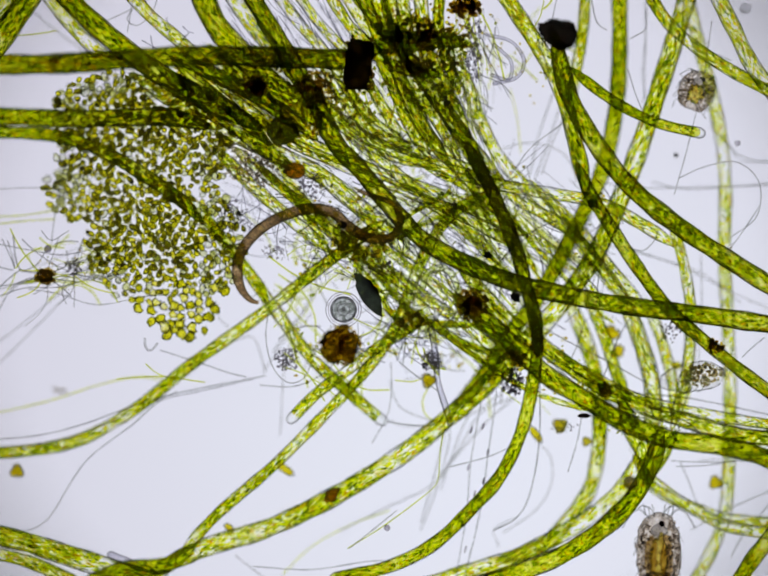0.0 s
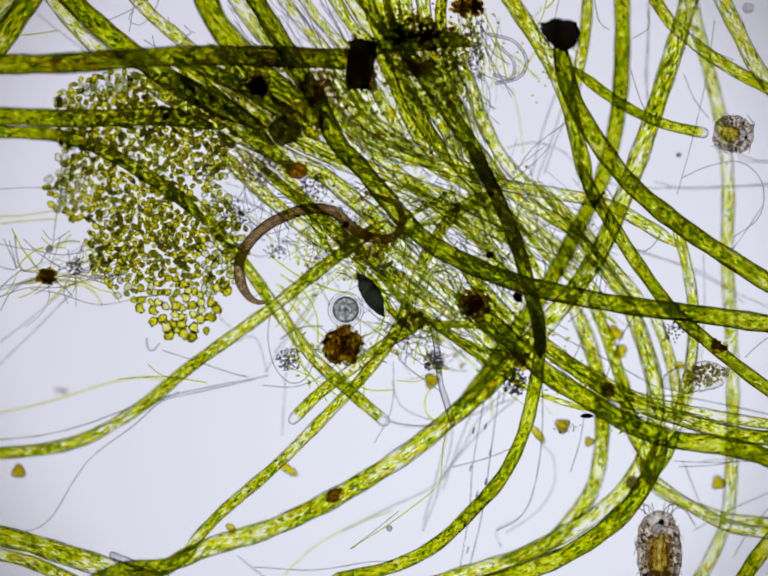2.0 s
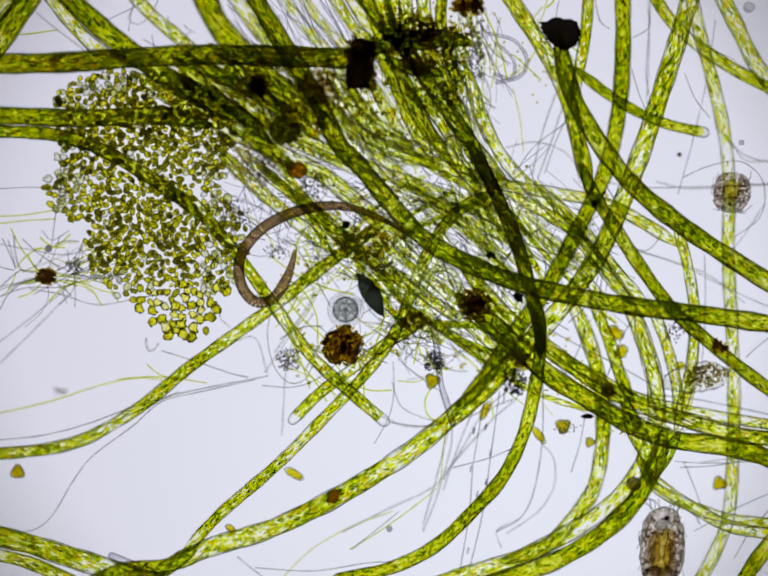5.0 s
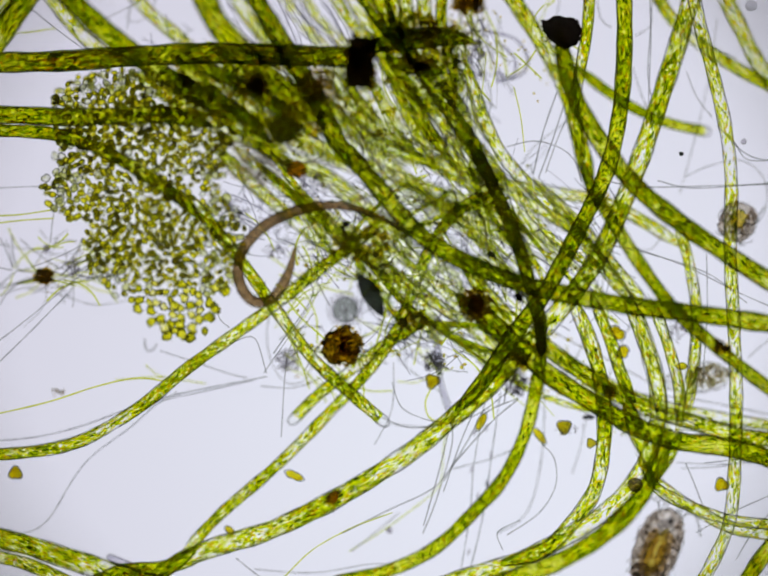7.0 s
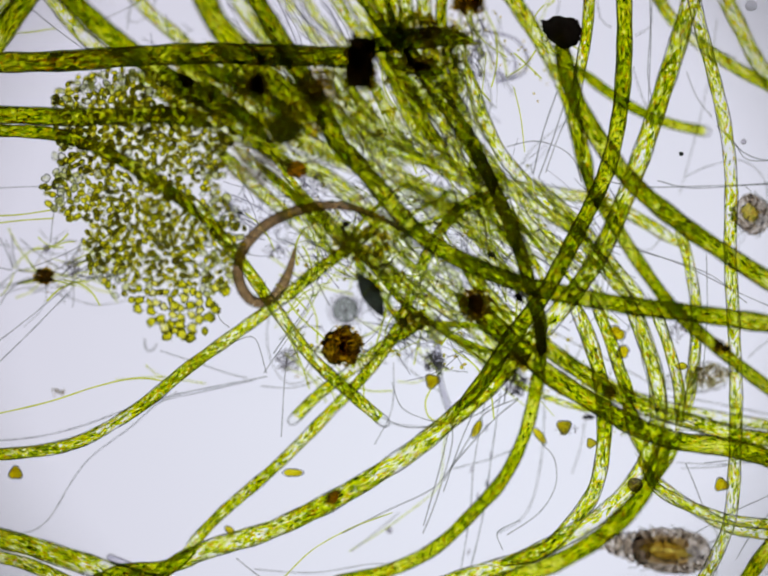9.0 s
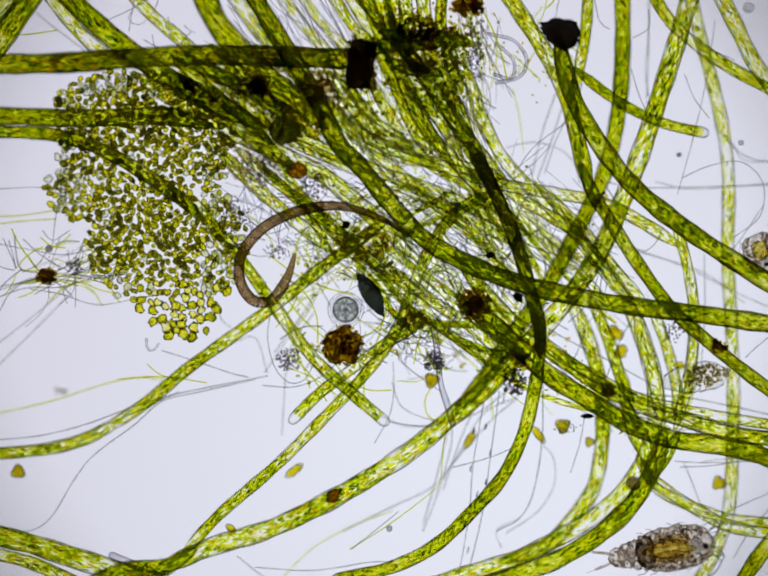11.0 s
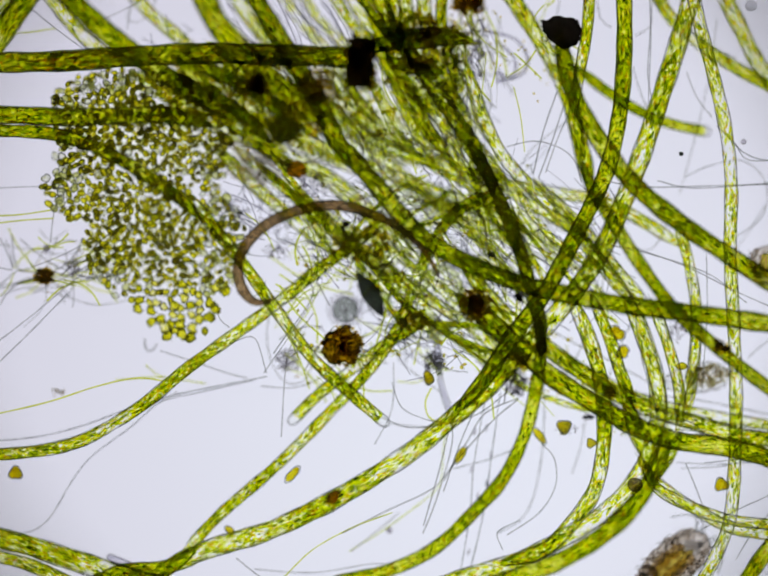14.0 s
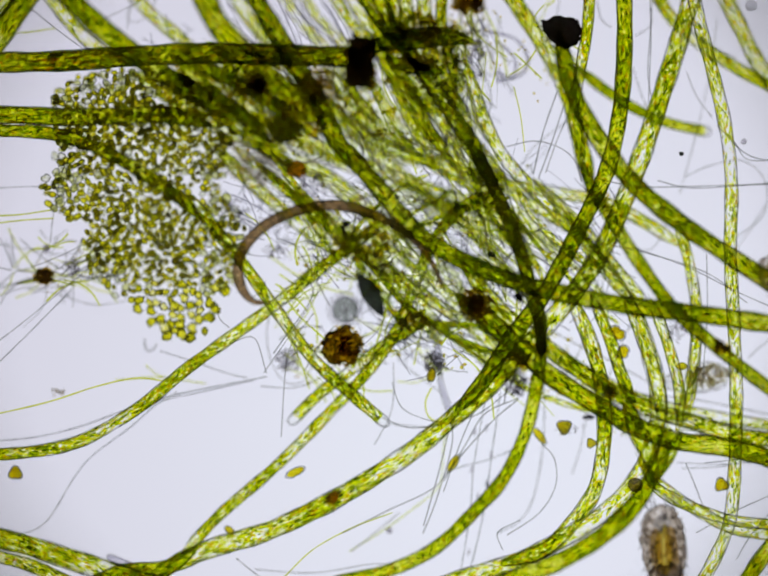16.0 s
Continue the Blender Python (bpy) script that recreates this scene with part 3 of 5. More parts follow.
FRUSTULE = sees("glassy_frustule", [(0.3, (0.70, 0.70, 0.70)), (0.6, (0.90, 0.90, 0.90))], (40, 40), 1.0, coords="Object", edge=1.6)

CLOUD = sees("cloudy_slime", [(0.32, (0.70, 0.66, 0.58)), (0.5, (0.82, 0.79, 0.72)), (0.68, (0.93, 0.92, 0.88))], (60, 60), 1.0, coords="Object", edge=3.0, spread=0.4)
TISSUE = sees("granular_tissue", [(0.32, (0.66, 0.60, 0.52)), (0.5, (0.83, 0.79, 0.72)), (0.68, (0.95, 0.93, 0.90))], (60, 60), 1.0, coords="Object", edge=2.4, spread=0.4)

# ---- shapes of small things ----
def ico(level):
    bm = bmesh.new()
    bmesh.ops.create_icosphere(bm, subdivisions=level, radius=1)
    v = np.array([x.co[:] for x in bm.verts])
    f = [[y.index for y in x.verts] for x in bm.faces]
    bm.free()
    return v, f


ICO = {k: ico(k) for k in (1, 2, 3, 4)}


def lump(rng, size, level=2, rough=0.2, grain=1.3):
    """Vertices (micrometres) and faces of an uneven rounded body of that half size, centred on nothing."""
    v, f = ICO[level]
    o = Vector((rng.uniform(-50, 50), rng.uniform(-50, 50), rng.uniform(-50, 50)))
    v = np.array([p * (1 + rough * noise.noise(Vector(p) * grain + o)) for p in v]) * np.array(size)
    return v, f


def turned(v, rng=None, deg=None):
    """v turned about the upright axis by deg, or freely."""
    m = Euler((0, 0, radians(deg))).to_matrix() if rng is None else Euler([rng.uniform(0, 6.3) for _ in range(3)]).to_matrix()
    return v @ np.array(m).T


def joined(pieces):
    verts, faces = [], []
    for v, f in pieces:
        k = len(verts)
        verts += [tuple(p) for p in v * U]
        faces += [[i + k for i in q] for q in f]
    return verts, faces


def body(name, pieces, material, at=None, parent=None, label="", smooth=True):
    """One mesh object out of pieces, at a place in micrometres (a part: in its thing's space)."""
    ob = new(name, mesh_of(name, *joined(pieces), material, smooth=smooth))
    if at is not None:
        ob.location = Vector(at) * U
    if parent is not None:
        ob.parent = parent
    if label:
        ob["label"] = label
    return ob


def strand(pts, radius, taper=0.0, sides=6):
    """Vertices (micrometres) and faces of a thin strand, for joining."""
    line = spline(pts, max(6, radius * 3))
    v, f, _ = tube(line, radius, sides, wobble=0.03)
    return np.array([p[:] for p in v]) / U, f


def thread(radius, pts, green=False, label="", name="thin_thread"):
    """A fine hair of alga or fungus lying in the water."""
    count[0] += 1
    line = spline(pts, 9)
    v, f, uv = tube(line, radius * 0.75, 6, wobble=0.06, rng=random.Random(count[0]))
    ob = new(name, mesh_of(name, v, f, THREAD_GREEN if green else HYALINE, uv))
    return tagged(ob, label or ("fine pale green algal thread in the water" if green else "fine colourless hair-like thread in the water"), "thread", "fine threads")


# ---- fine threads ----
thread(2.2, [(-804, -312, -14), (-704, -302, -14), (-614, -280, -14), (-524, -247, -14), (-444, -222, -14), (-354, -202, -14), (-239, -180, -14)])
thread(2.0, [(-804, -486, -14), (-734, -498, -14), (-684, -472, -14), (-634, -392, -14), (-594, -342, -14), (-514, -282, -14), (-454, -232, -14), (-384, -214, -14), (-264, -187, -14)])
thread(2.0, [(-453, -128, -8), (-383, -150, -8), (-313, -174, -8), (-278, -182, -8)])
thread(1.8, [(-248, -199, -8), (-184, -202, -8), (-134, -184, -8), (-94, -152, -8)])
thread(2.0, [(11, -273, 0), (46, -279, 0), (96, -282, 0), (120, -273, 0)])
thread(1.8, [(-231, -42, 0), (-237, -102, 0), (-223, -161, 0), (-193, -193, 0), (-161, -186, 0), (-143, -151, 0)])
thread(1.6, [(-69, -532, 0), (6, -485, 0), (96, -417, 0), (115, -390, 0), (120, -330, 0), (130, -271, 0)], True)
thread(2.0, [(151, -601, -12), (174, -461, -12), (182, -362, -12), (204, -232, -12)])
thread(2.0, [(168, -601, -12), (201, -461, -12), (218, -342, -12), (236, -212, -12)])
thread(1.8, [(141, -366, -4), (215, -346, -4), (275, -321, -4)])
thread(2.4, [(230, -495, 0), (275, -470, 0), (303, -420, 0), (322, -311, 0), (323, -171, 0), (323, -52, 0)])
thread(2.0, [(322, -318, -32), (348, -349, -32), (350, -404, -32), (317, -459, -32), (252, -504, -32)])
thread(5, [(215, 518, 0), (265, 504, 0), (291, 466, 0), (277, 431, 0), (230, 418, 0)], name="clear_tube", label="pale hollow tube curling through open water").data.materials[0] = TUBE
thread(5, [(230, 497, 4), (264, 463, 4), (260, 426, 4), (225, 435, 4)], name="clear_tube", label="pale hollow tube curling through open water").data.materials[0] = TUBE
thread(1.8, [(200, 435, 8), (244, 417, 8), (264, 395, 8)])
thread(1.8, [(674, 545, 4), (657, 426, 4), (627, 296, 4), (598, 192, 4)])
thread(2.2, [(317, 229, -32), (343, 299, -32), (363, 360, -32), (383, 410, -32)])
thread(2.2, [(305, 234, -32), (325, 319, -32), (353, 400, -32)])
thread(1.8, [(265, 232, 0), (305, 287, 0), (369, 336, 0)])
thread(1.8, [(608, 225, 0), (663, 249, 0), (728, 257, 0), (772, 215, 0), (767, 147, 0), (713, 103, 0)])
thread(2.0, [(559, 219, -32), (619, 205, -32), (699, 207, -32), (810, 217, -32)])
thread(2.0, [(709, 299, -32), (749, 269, -32), (820, 254, -32)])
thread(2.0, [(252, 289, -32), (307, 300, -32), (358, 287, -32), (390, 259, -32), (403, 217, -32)])
thread(1.8, [(504, 83, 0), (534, 76, 0), (558, 98, 0), (565, 117, 0)])
thread(1.8, [(508, 83, -32), (619, 43, -32), (719, -7, -32), (810, -47, -32)])
thread(1.8, [(620, 88, -28), (628, -32, -28), (620, -173, -28)])
thread(1.8, [(658, 68, -28), (659, -52, -28), (650, -183, -28)])
thread(1.6, [(-804, 202, -16), (-724, 206, -16), (-659, 204, -16)])
thread(2.0, [(-806, 146, -24), (-736, 150, -24), (-674, 160, -24)], True)
thread(2.0, [(-806, 130, -24), (-736, 138, -24), (-674, 142, -24)], True)
thread(2.6, [(-753, 106, 0), (-749, 63, 0), (-739, 38, 0), (-711, 32, 0), (-686, 26, 0)])
thread(2.4, [(-800, -22, 0), (-770, 13, 0), (-739, 38, 0)])
thread(2.0, [(-800, -24, 0), (-731, 0, 0), (-661, 2, 0), (-581, 23, 0), (-522, 28, 0)])
thread(1.8, [(-800, 93, 0), (-721, 78, 0), (-651, 68, 0), (-581, 83, 0)])
thread(1.8, [(-721, -2, 0), (-661, -12, 0), (-581, -34, 0), (-482, -17, 0), (-402, -12, 0)])
thread(2.0, [(-807, -124, -28), (-726, -62, -28), (-656, -4, -28), (-616, 28, -28)])
thread(2.0, [(-808, -173, -32), (-717, -84, -32), (-647, -12, -32)])
thread(1.8, [(-686, 78, 0), (-706, 48, 0), (-736, 33, 0)])
thread(1.6, [(-695, 117, 4), (-675, 97, 4), (-640, 117, 4)])
thread(1.8, [(-679, 88, -16), (-672, 148, -16), (-659, 208, -16)])
thread(1.8, [(595, -354, -8), (655, -357, -8), (714, -356, -8), (804, -351, -8)])
thread(1.8, [(605, -366, -8), (684, -361, -8), (804, -336, -8)])
thread(2.0, [(615, -358, -24), (632, -398, -24), (649, -443, -24)])
thread(2.6, [(310, -102, 0), (414, -183, 0), (514, -213, 0), (633, -226, 0), (802, -261, 0)])
thread(2.4, [(325, -131, 0), (404, -201, 0), (514, -261, 0), (633, -271, 0), (802, -296, 0)])
thread(2.2, [(325, -77, 0), (384, -111, 0), (464, -151, 0), (553, -201, 0)])
thread(2.2, [(-808, -261, -32), (-687, -233, -32), (-587, -201, -32), (-506, -184, -32), (-441, -191, -32)], True)
thread(1.8, [(-542, -186, 0), (-452, -181, 0), (-362, -193, 0)], True)
thread(1.8, [(-482, -156, 0), (-457, -176, 0), (-422, -186, 0)], True)
thread(1.8, [(19, -152, -16), (20, -212, -16), (11, -262, -16), (-19, -317, -16)])
thread(1.6, [(16, -192, -24), (36, -243, -24), (86, -268, -24), (121, -273, -24)])
thread(2.2, [(96, -204, -20), (84, -232, -20), (91, -262, -20), (116, -276, -20)], True)
thread(2.0, [(36, -151, 0), (66, -176, 0), (115, -211, 0)])
thread(1.6, [(28, -189, 0), (66, -191, 0), (96, -176, 0)], True)
thread(2.0, [(-583, 539, -8), (-503, 577, -8), (-453, 612, -8)])
thread(1.8, [(-520, 524, 0), (-507, 605, 0)])
thread(2.0, [(-767, 517, -8), (-722, 519, -8), (-667, 527, -8)], True)
thread(1.8, [(-727, 576, -32), (-677, 535, -32), (-617, 490, -32)])
thread(1.8, [(344, 525, 4), (356, 585, 4), (364, 605, 4)])
thread(2.0, [(427, 605, 0), (439, 545, 0), (459, 528, 0)])
thread(1.8, [(539, 565, 0), (540, 531, 0), (509, 510, 0)])
thread(2.0, [(381, -375, 0), (399, -316, 0), (409, -261, 0)])
thread(1.8, [(504, 446, 0), (519, 396, 0), (534, 361, 0)])
thread(1.8, [(615, 437, -12), (635, 388, -12), (665, 348, -12)])
thread(1.8, [(808, -413, -24), (718, -453, -24), (637, -498, -24)])
thread(2.0, [(808, -433, -24), (748, -503, -24), (718, -553, -24)])
thread(2.2, [(-300, -551, -24), (-273, -573, -24), (-240, -598, -24)])
thread(1.8, [(-263, -571, -8), (-144, -577, -8), (-34, -561, -8), (16, -559, -8)])
thread(1.8, [(-205, -591, -32), (-145, -534, -32), (-64, -489, -32), (16, -459, -32)], True)
thread(2.0, [(81, -484, -32), (112, -374, -32), (132, -293, -32)])
thread(2.0, [(122, -414, -32), (157, -313, -32), (192, -233, -32)])
thread(1.6, [(277, -474, -32), (232, -499, -32), (242, -534, -32)])
thread(1.6, [(265, 410, -32), (279, 350, -32), (287, 279, -32)], True)
thread(1.8, [(543, 591, -32), (545, 510, -32), (540, 380, -32)])
thread(1.8, [(614, 566, -4), (634, 506, -4), (714, 466, -4)])
thread(2.0, [(449, 117, 0), (464, 177, 0), (514, 247, 0)])
thread(2.0, [(439, -12, 0), (449, 48, 0), (476, 117, 0)])
thread(2.0, [(414, -72, 0), (394, -131, 0), (364, -181, 0)])
thread(2.0, [(514, -52, 0), (484, -102, 0), (454, -181, 0)])
thread(1.8, [(771, 167, 8), (731, 107, 8), (701, 68, 8)])
thread(1.8, [(782, -102, 0), (753, -126, 0), (738, -141, 0)])
thread(2.0, [(-185, 28, -32), (-145, -12, -32), (-225, -133, -32)])
thread(1.8, [(-130, -2, -32), (-175, -72, -32), (-245, -173, -32)])
thread(1.8, [(-315, -113, -32), (-265, -102, -32), (-240, -173, -32)])
thread(1.8, [(-145, -52, -32), (-195, -133, -32), (-210, -303, -32)])
thread(1.8, [(-341, -32, -32), (-336, -62, -32), (-317, -80, -32)])
thread(2.4, [(273, -225, -30), (207, -256, -32), (168, -317, -32), (123, -393, -32)])
thread(2.4, [(273, -228, -30), (222, -271, -32), (146, -355, -32), (100, -409, -32), (8, -454, -32), (-84, -500, -32)])
thread(2.2, [(138, -271, -32), (138, -324, -32), (107, -432, -32), (80, -500, -32)])
thread(2.2, [(250, -214, -26), (180, -262, -28), (60, -285, -30), (-10, -262, -30)])
thread(1.8, [(-66, -532, 0), (-40, -512, 0), (12, -470, 0), (30, -455, 0)])
thread(1.8, [(655, -357, -30), (715, -350, -30), (790, -338, -30)])
thread(2.0, [(402, 232, -30), (470, 215, -30), (540, 206, -30), (640, 208, -30), (800, 212, -30)])
thread(2.0, [(680, 330, -30), (716, 296, -30), (742, 262, -30), (808, 262, -30)])
thread(1.8, [(450, 90, -28), (540, 70, -30), (660, 30, -30), (740, -30, -30)])
thread(2.0, [(392, 470, -14), (384, 380, -20), (352, 300, -24), (330, 236, -26)])
thread(1.8, [(548, 600, -26), (543, 520, -28), (538, 440, -28), (545, 390, -28)])
thread(1.8, [(-806, -330, -20), (-700, -318, -16), (-600, -292, -14), (-500, -250, -12), (-420, -212, -8)])
thread(1.8, [(-452, 610, 6), (-470, 560, 8), (-500, 535, 8), (-520, 548, 8), (-510, 566, 8)])
thread(1.8, [(-392, 520, 14), (-410, 500, 14), (-402, 478, 14), (-380, 484, 14)])

r = random.Random(17)
for x, y, n in ((-692, 24, 15), (-632, 30, 15), (-750, 36, 6)):
    for _ in range(n):
        a, ln, bend, z = r.uniform(0, 2 * math.pi), r.uniform(45, 150), r.uniform(-0.7, 0.7), r.uniform(-14, 4)
        thread(r.uniform(1.3, 2.1), [(x + k * ln * math.cos(a + k * bend), y + 0.75 * k * ln * math.sin(a + k * bend), z) for k in (0.08, 0.4, 0.7, 1.0)], r.random() < 0.25)


# ---- loose filaments in the tangle ----
rng = random.Random(7)
OPEN = ((-80, -50, 72, 66), (-225, 40, 48, 55), (262, 340, 52, 95), (30, -190, 60, 50), (365, -60, 30, 34), (150, -250, 80, 75), (-20, -300, 90, 60))


def in_the_open(x, y):
    """Whether a place lies in one of the clear spots of water."""
    return any(((x - a) / c) ** 2 + ((y - b) / d) ** 2 < 1 for a, b, c, d in OPEN)


def loose(n, x0, x1, y0, y1, a0, a1, length, rad, kinds, label):
    """n wavering filaments with their middles in that field, at headings between a0 and a1 degrees."""
    made = 0
    while made < n:
        x, y, a, ln = rng.uniform(x0, x1), rng.uniform(y0, y1), radians(rng.uniform(a0, a1)), rng.uniform(*length)
        z, bend = rng.uniform(-34, 8), rng.uniform(-0.5, 0.5)
        pts = []
        for i in range(5):
            s = (i / 4 - 0.5) * ln
            b = a + bend * (i / 4 - 0.5)
            pts.append((x + s * math.cos(b) + rng.uniform(-4, 4), y + s * math.sin(b) + rng.uniform(-4, 4), z + rng.uniform(-6, 6)))
        if any(in_the_open((p[0] + q[0]) / 2, (p[1] + q[1]) / 2) or in_the_open(*p[:2]) for p, q in zip(pts, pts[1:])):
            continue
        made += 1
        filament(rng.choice(kinds), rng.uniform(*rad), pts, label)


SLIM = "slender yellow-green filament crossing the tangle"
loose(5, -200, 250, -60, 260, -62, -25, (220, 420), (4, 9), ("medium", "sparse", "medium"), SLIM)
loose(4, 0, 330, -210, 60, -55, -15, (200, 380), (4, 8), ("medium", "sparse"), SLIM)
loose(6, -330, 60, 400, 590, -65, -48, (160, 300), (6, 12), ("medium", "medium", "dense"), "slender green filament in the upper bundle")
loose(3, 230, 420, -60, 200, -60, -35, (200, 330), (4, 9), ("medium", "sparse"), "slender pale filament in the open tangle")
loose(5, -60, 120, 60, 220, 25, 55, (150, 260), (4, 7), ("medium", "sparse"), "slender pale filament crossing the others")

# fine fibres that nobody could count
rng = random.Random(11)
pieces = []
for n, x0, x1, y0, y1, a0, a1, l0, l1 in ((110, -190, 300, -210, 200, -70, -20, 60, 200), (45, -190, 200, -150, 150, 20, 80, 50, 130),
                                          (70, -260, 150, -90, 120, -180, 0, 40, 120), (60, 150, 330, -50, 190, -80, -40, 60, 200),
                                          (22, 140, 260, 390, 580, -110, -60, 60, 160), (70, -60, 190, 260, 420, -85, -40, 50, 140), (16, 280, 390, 440, 590, -130, -20, 30, 90),
                                          (24, -690, -560, 0, 100, -40, 60, 40, 120)):
    for _ in range(n):
        x, y, a, ln = rng.uniform(x0, x1), rng.uniform(y0, y1), radians(rng.uniform(a0, a1)), rng.uniform(l0, l1)
        z, b = rng.uniform(-36, 14), rng.uniform(-0.7, 0.7)
        if in_the_open(x, y):
            continue
        pieces.append(strand([(x + (i / 3 - .5) * ln * math.cos(a + b * i / 3), y + (i / 3 - .5) * ln * math.sin(a + b * i / 3), z) for i in range(4)], rng.uniform(0.8, 2.1), sides=5))
hairs = []
for n, x0, x1, y0, y1, a0, a1, l0, l1 in ((28, 230, 480, -50, 160, -62, -30, 70, 200), (26, 230, 470, -50, 150, 45, 80, 50, 150), (60, -60, 290, -60, 250, 40, 85, 25, 90), (60, -100, 260, -130, 160, -60, -20, 60, 200), (70, -300, -140, 60, 260, -120, 20, 30, 110), (60, -150, 60, 20, 180, -170, 0, 30, 100), (18, 120, 420, 20, 240, -60, -30, 60, 160),
                                          (40, -60, 120, -190, -60, -180, 0, 40, 130), (16, 430, 640, -300, -240, -35, -10, 60, 160), (8, -500, -250, 440, 560, -90, 0, 20, 70), (50, -300, 100, 420, 588, -75, -40, 60, 180)):
    for _ in range(n):
        x, y, a, ln = rng.uniform(x0, x1), rng.uniform(y0, y1), radians(rng.uniform(a0, a1)), rng.uniform(l0, l1)
        z, b = rng.uniform(-30, 12), rng.uniform(-0.5, 0.5)
        if not in_the_open(x, y):
            hairs.append(strand([(x + (i / 3 - .5) * ln * math.cos(a + b * i / 3), y + (i / 3 - .5) * ln * math.sin(a + b * i / 3), z) for i in range(4)], rng.uniform(0.8, 1.5), sides=5))
for n, x0, x1, y0, y1, a0, a1 in ((90, 120, 240, 90, 560, -85, -55), (70, -80, 300, -120, 300, -60, -25), (50, -80, 300, -120, 300, 30, 80), (70, -330, -60, 330, 580, -65, -35), (40, 300, 480, -60, 200, -60, -30), (50, 20, 190, 300, 470, -80, -40)):
    for _ in range(n):
        x, y, a, ln, z = rng.uniform(x0, x1), rng.uniform(y0, y1), radians(rng.uniform(a0, a1)), rng.uniform(40, 170), rng.uniform(-28, 10)
        b = rng.uniform(-0.35, 0.35)
        if not in_the_open(x, y):
            hairs.append(strand([(x + (i / 3 - .5) * ln * math.cos(a + b * i / 3), y + (i / 3 - .5) * ln * math.sin(a + b * i / 3), z) for i in range(4)], rng.uniform(0.6, 1.05), sides=4))
tagged(body("hair_felt", hairs, HAIR), "dark fine hairs crossing the filaments", "threads", kind="stuff")
tagged(body("thread_felt", pieces[::3], HYALINE), "felt of fine grey hairs woven through the tangle", "threads", kind="stuff")
tagged(body("green_felt", pieces[1::3] + pieces[2::3], THREAD_GREEN), "felt of fine yellow-green hairs woven through the tangle", "threads", kind="stuff")


# ---- detritus ----
def clump(name, at, size, n, grain, material, label, category="detritus", seed=1, level=1, piece="crumb", core=0.0):
    """A loose heap of uneven grains, each one a piece of its own."""
    rng = random.Random(seed)
    top = tagged(holder(name, *at), label, category)
    shapes = [mesh_of(piece, *joined([lump(rng, [rng.uniform(*grain) * 0.82 for _ in range(3)], level, 0.5)]), material) for _ in range(12)]
    if core:
        body("core", [lump(rng, [a * core for a in size], 3, 0.5, 2.5)], material, (0, 0, 0), top)
    for _ in range(min(300, int(n * 1.7))):
        while True:
            p = Vector([rng.uniform(-1, 1) for _ in range(3)])
            if p.length < 1:
                break
        ob = new(piece, rng.choice(shapes))
        ob.parent = top
        ob.location = [a * b * U for a, b in zip(p, size)]
        ob.rotation_euler = [rng.uniform(0, 6.3) for _ in range(3)]
    return top


RELIC = sees("shrunken_tissue", [(0.32, (0.66, 0.60, 0.36)), (0.5, (0.85, 0.80, 0.58)), (0.68, (0.95, 0.93, 0.82))], (60, 60), 1.0, coords="Object", edge=2.4, spread=0.45, rust=0.5)
CASE = sees("shed_skin", [(0.3, (0.88, 0.88, 0.86)), (0.6, (0.96, 0.96, 0.95))], (40, 40), 1.0, coords="Object", edge=2.2, edge_gain=0.6, gloss=0.4)
SOOT = sees("black_humus", [(0.32, (0.30, 0.21, 0.04)), (0.5, (0.50, 0.38, 0.10)), (0.68, (0.72, 0.60, 0.22))], (60, 60), 1.0, coords="Object", edge=3, spread=0.4, gloss=0.1)
PEAT = sees("peaty_cyst_wall", [(0.36, (0.30, 0.26, 0.20)), (0.5, (0.52, 0.47, 0.38)), (0.62, (0.84, 0.80, 0.70))], (60, 60), 3.0, coords="Object", edge=1.6, edge_gain=1.0, gloss=0.08)
OLD_CYST = sees("old_cyst_wall", [(0.32, (0.30, 0.33, 0.10)), (0.5, (0.43, 0.46, 0.16)), (0.68, (0.62, 0.64, 0.28))], (60, 60), 2.0, coords="Object", edge=1.6, edge_gain=1.0, gloss=0.1)
HUMUS = sees("packed_humus", [(0.3, (0.05, 0.04, 0.015)), (0.5, (0.11, 0.085, 0.025)), (0.7, (0.18, 0.14, 0.04))], (60, 60), 1.6, coords="Object", edge=3, spread=0.2, gloss=0.05)
clump("detritus_clump", (-84, -117, -16), (45, 42, 14), 176, (2.8, 6), BROWN, "rough brown clump of rotting plant matter", seed=1, core=0.85)
clump("detritus_clump", (186, -34, -12), (36, 38, 14), 130, (3, 6.5), BROWN, "brown crumbs caught between green filaments", seed=2, core=0.5)
clump("detritus_clump", (61, -67, -12), (32, 20, 14), 36, (4, 9), OLIVE, "olive brown crumbs beside a filament", seed=3)
clump("detritus_clump", (96, 491, 10), (92, 60, 12), 110, (4, 9), OLIVE, "olive brown flake clump on the upper bundle", seed=4)
clump("detritus_clump", (91, 516, 10), (24, 34, 12), 70, (2.5, 6), BROWN, "dark brown flake clump on the upper bundle", seed=5)
clump("detritus_clump", (66, 450, 10), (46, 20, 12), 90, (3, 6), OLIVE, "dark olive crumbs under the flake clump", seed=6)
flake = tagged(holder("detritus_block", -47, 456, 12), "nearly black squarish block of rotting matter", "detritus")
v, f = lump(random.Random(7), (1, 1, 1), 4, 0.0)
v = np.sign(v) * np.abs(v) ** 0.45
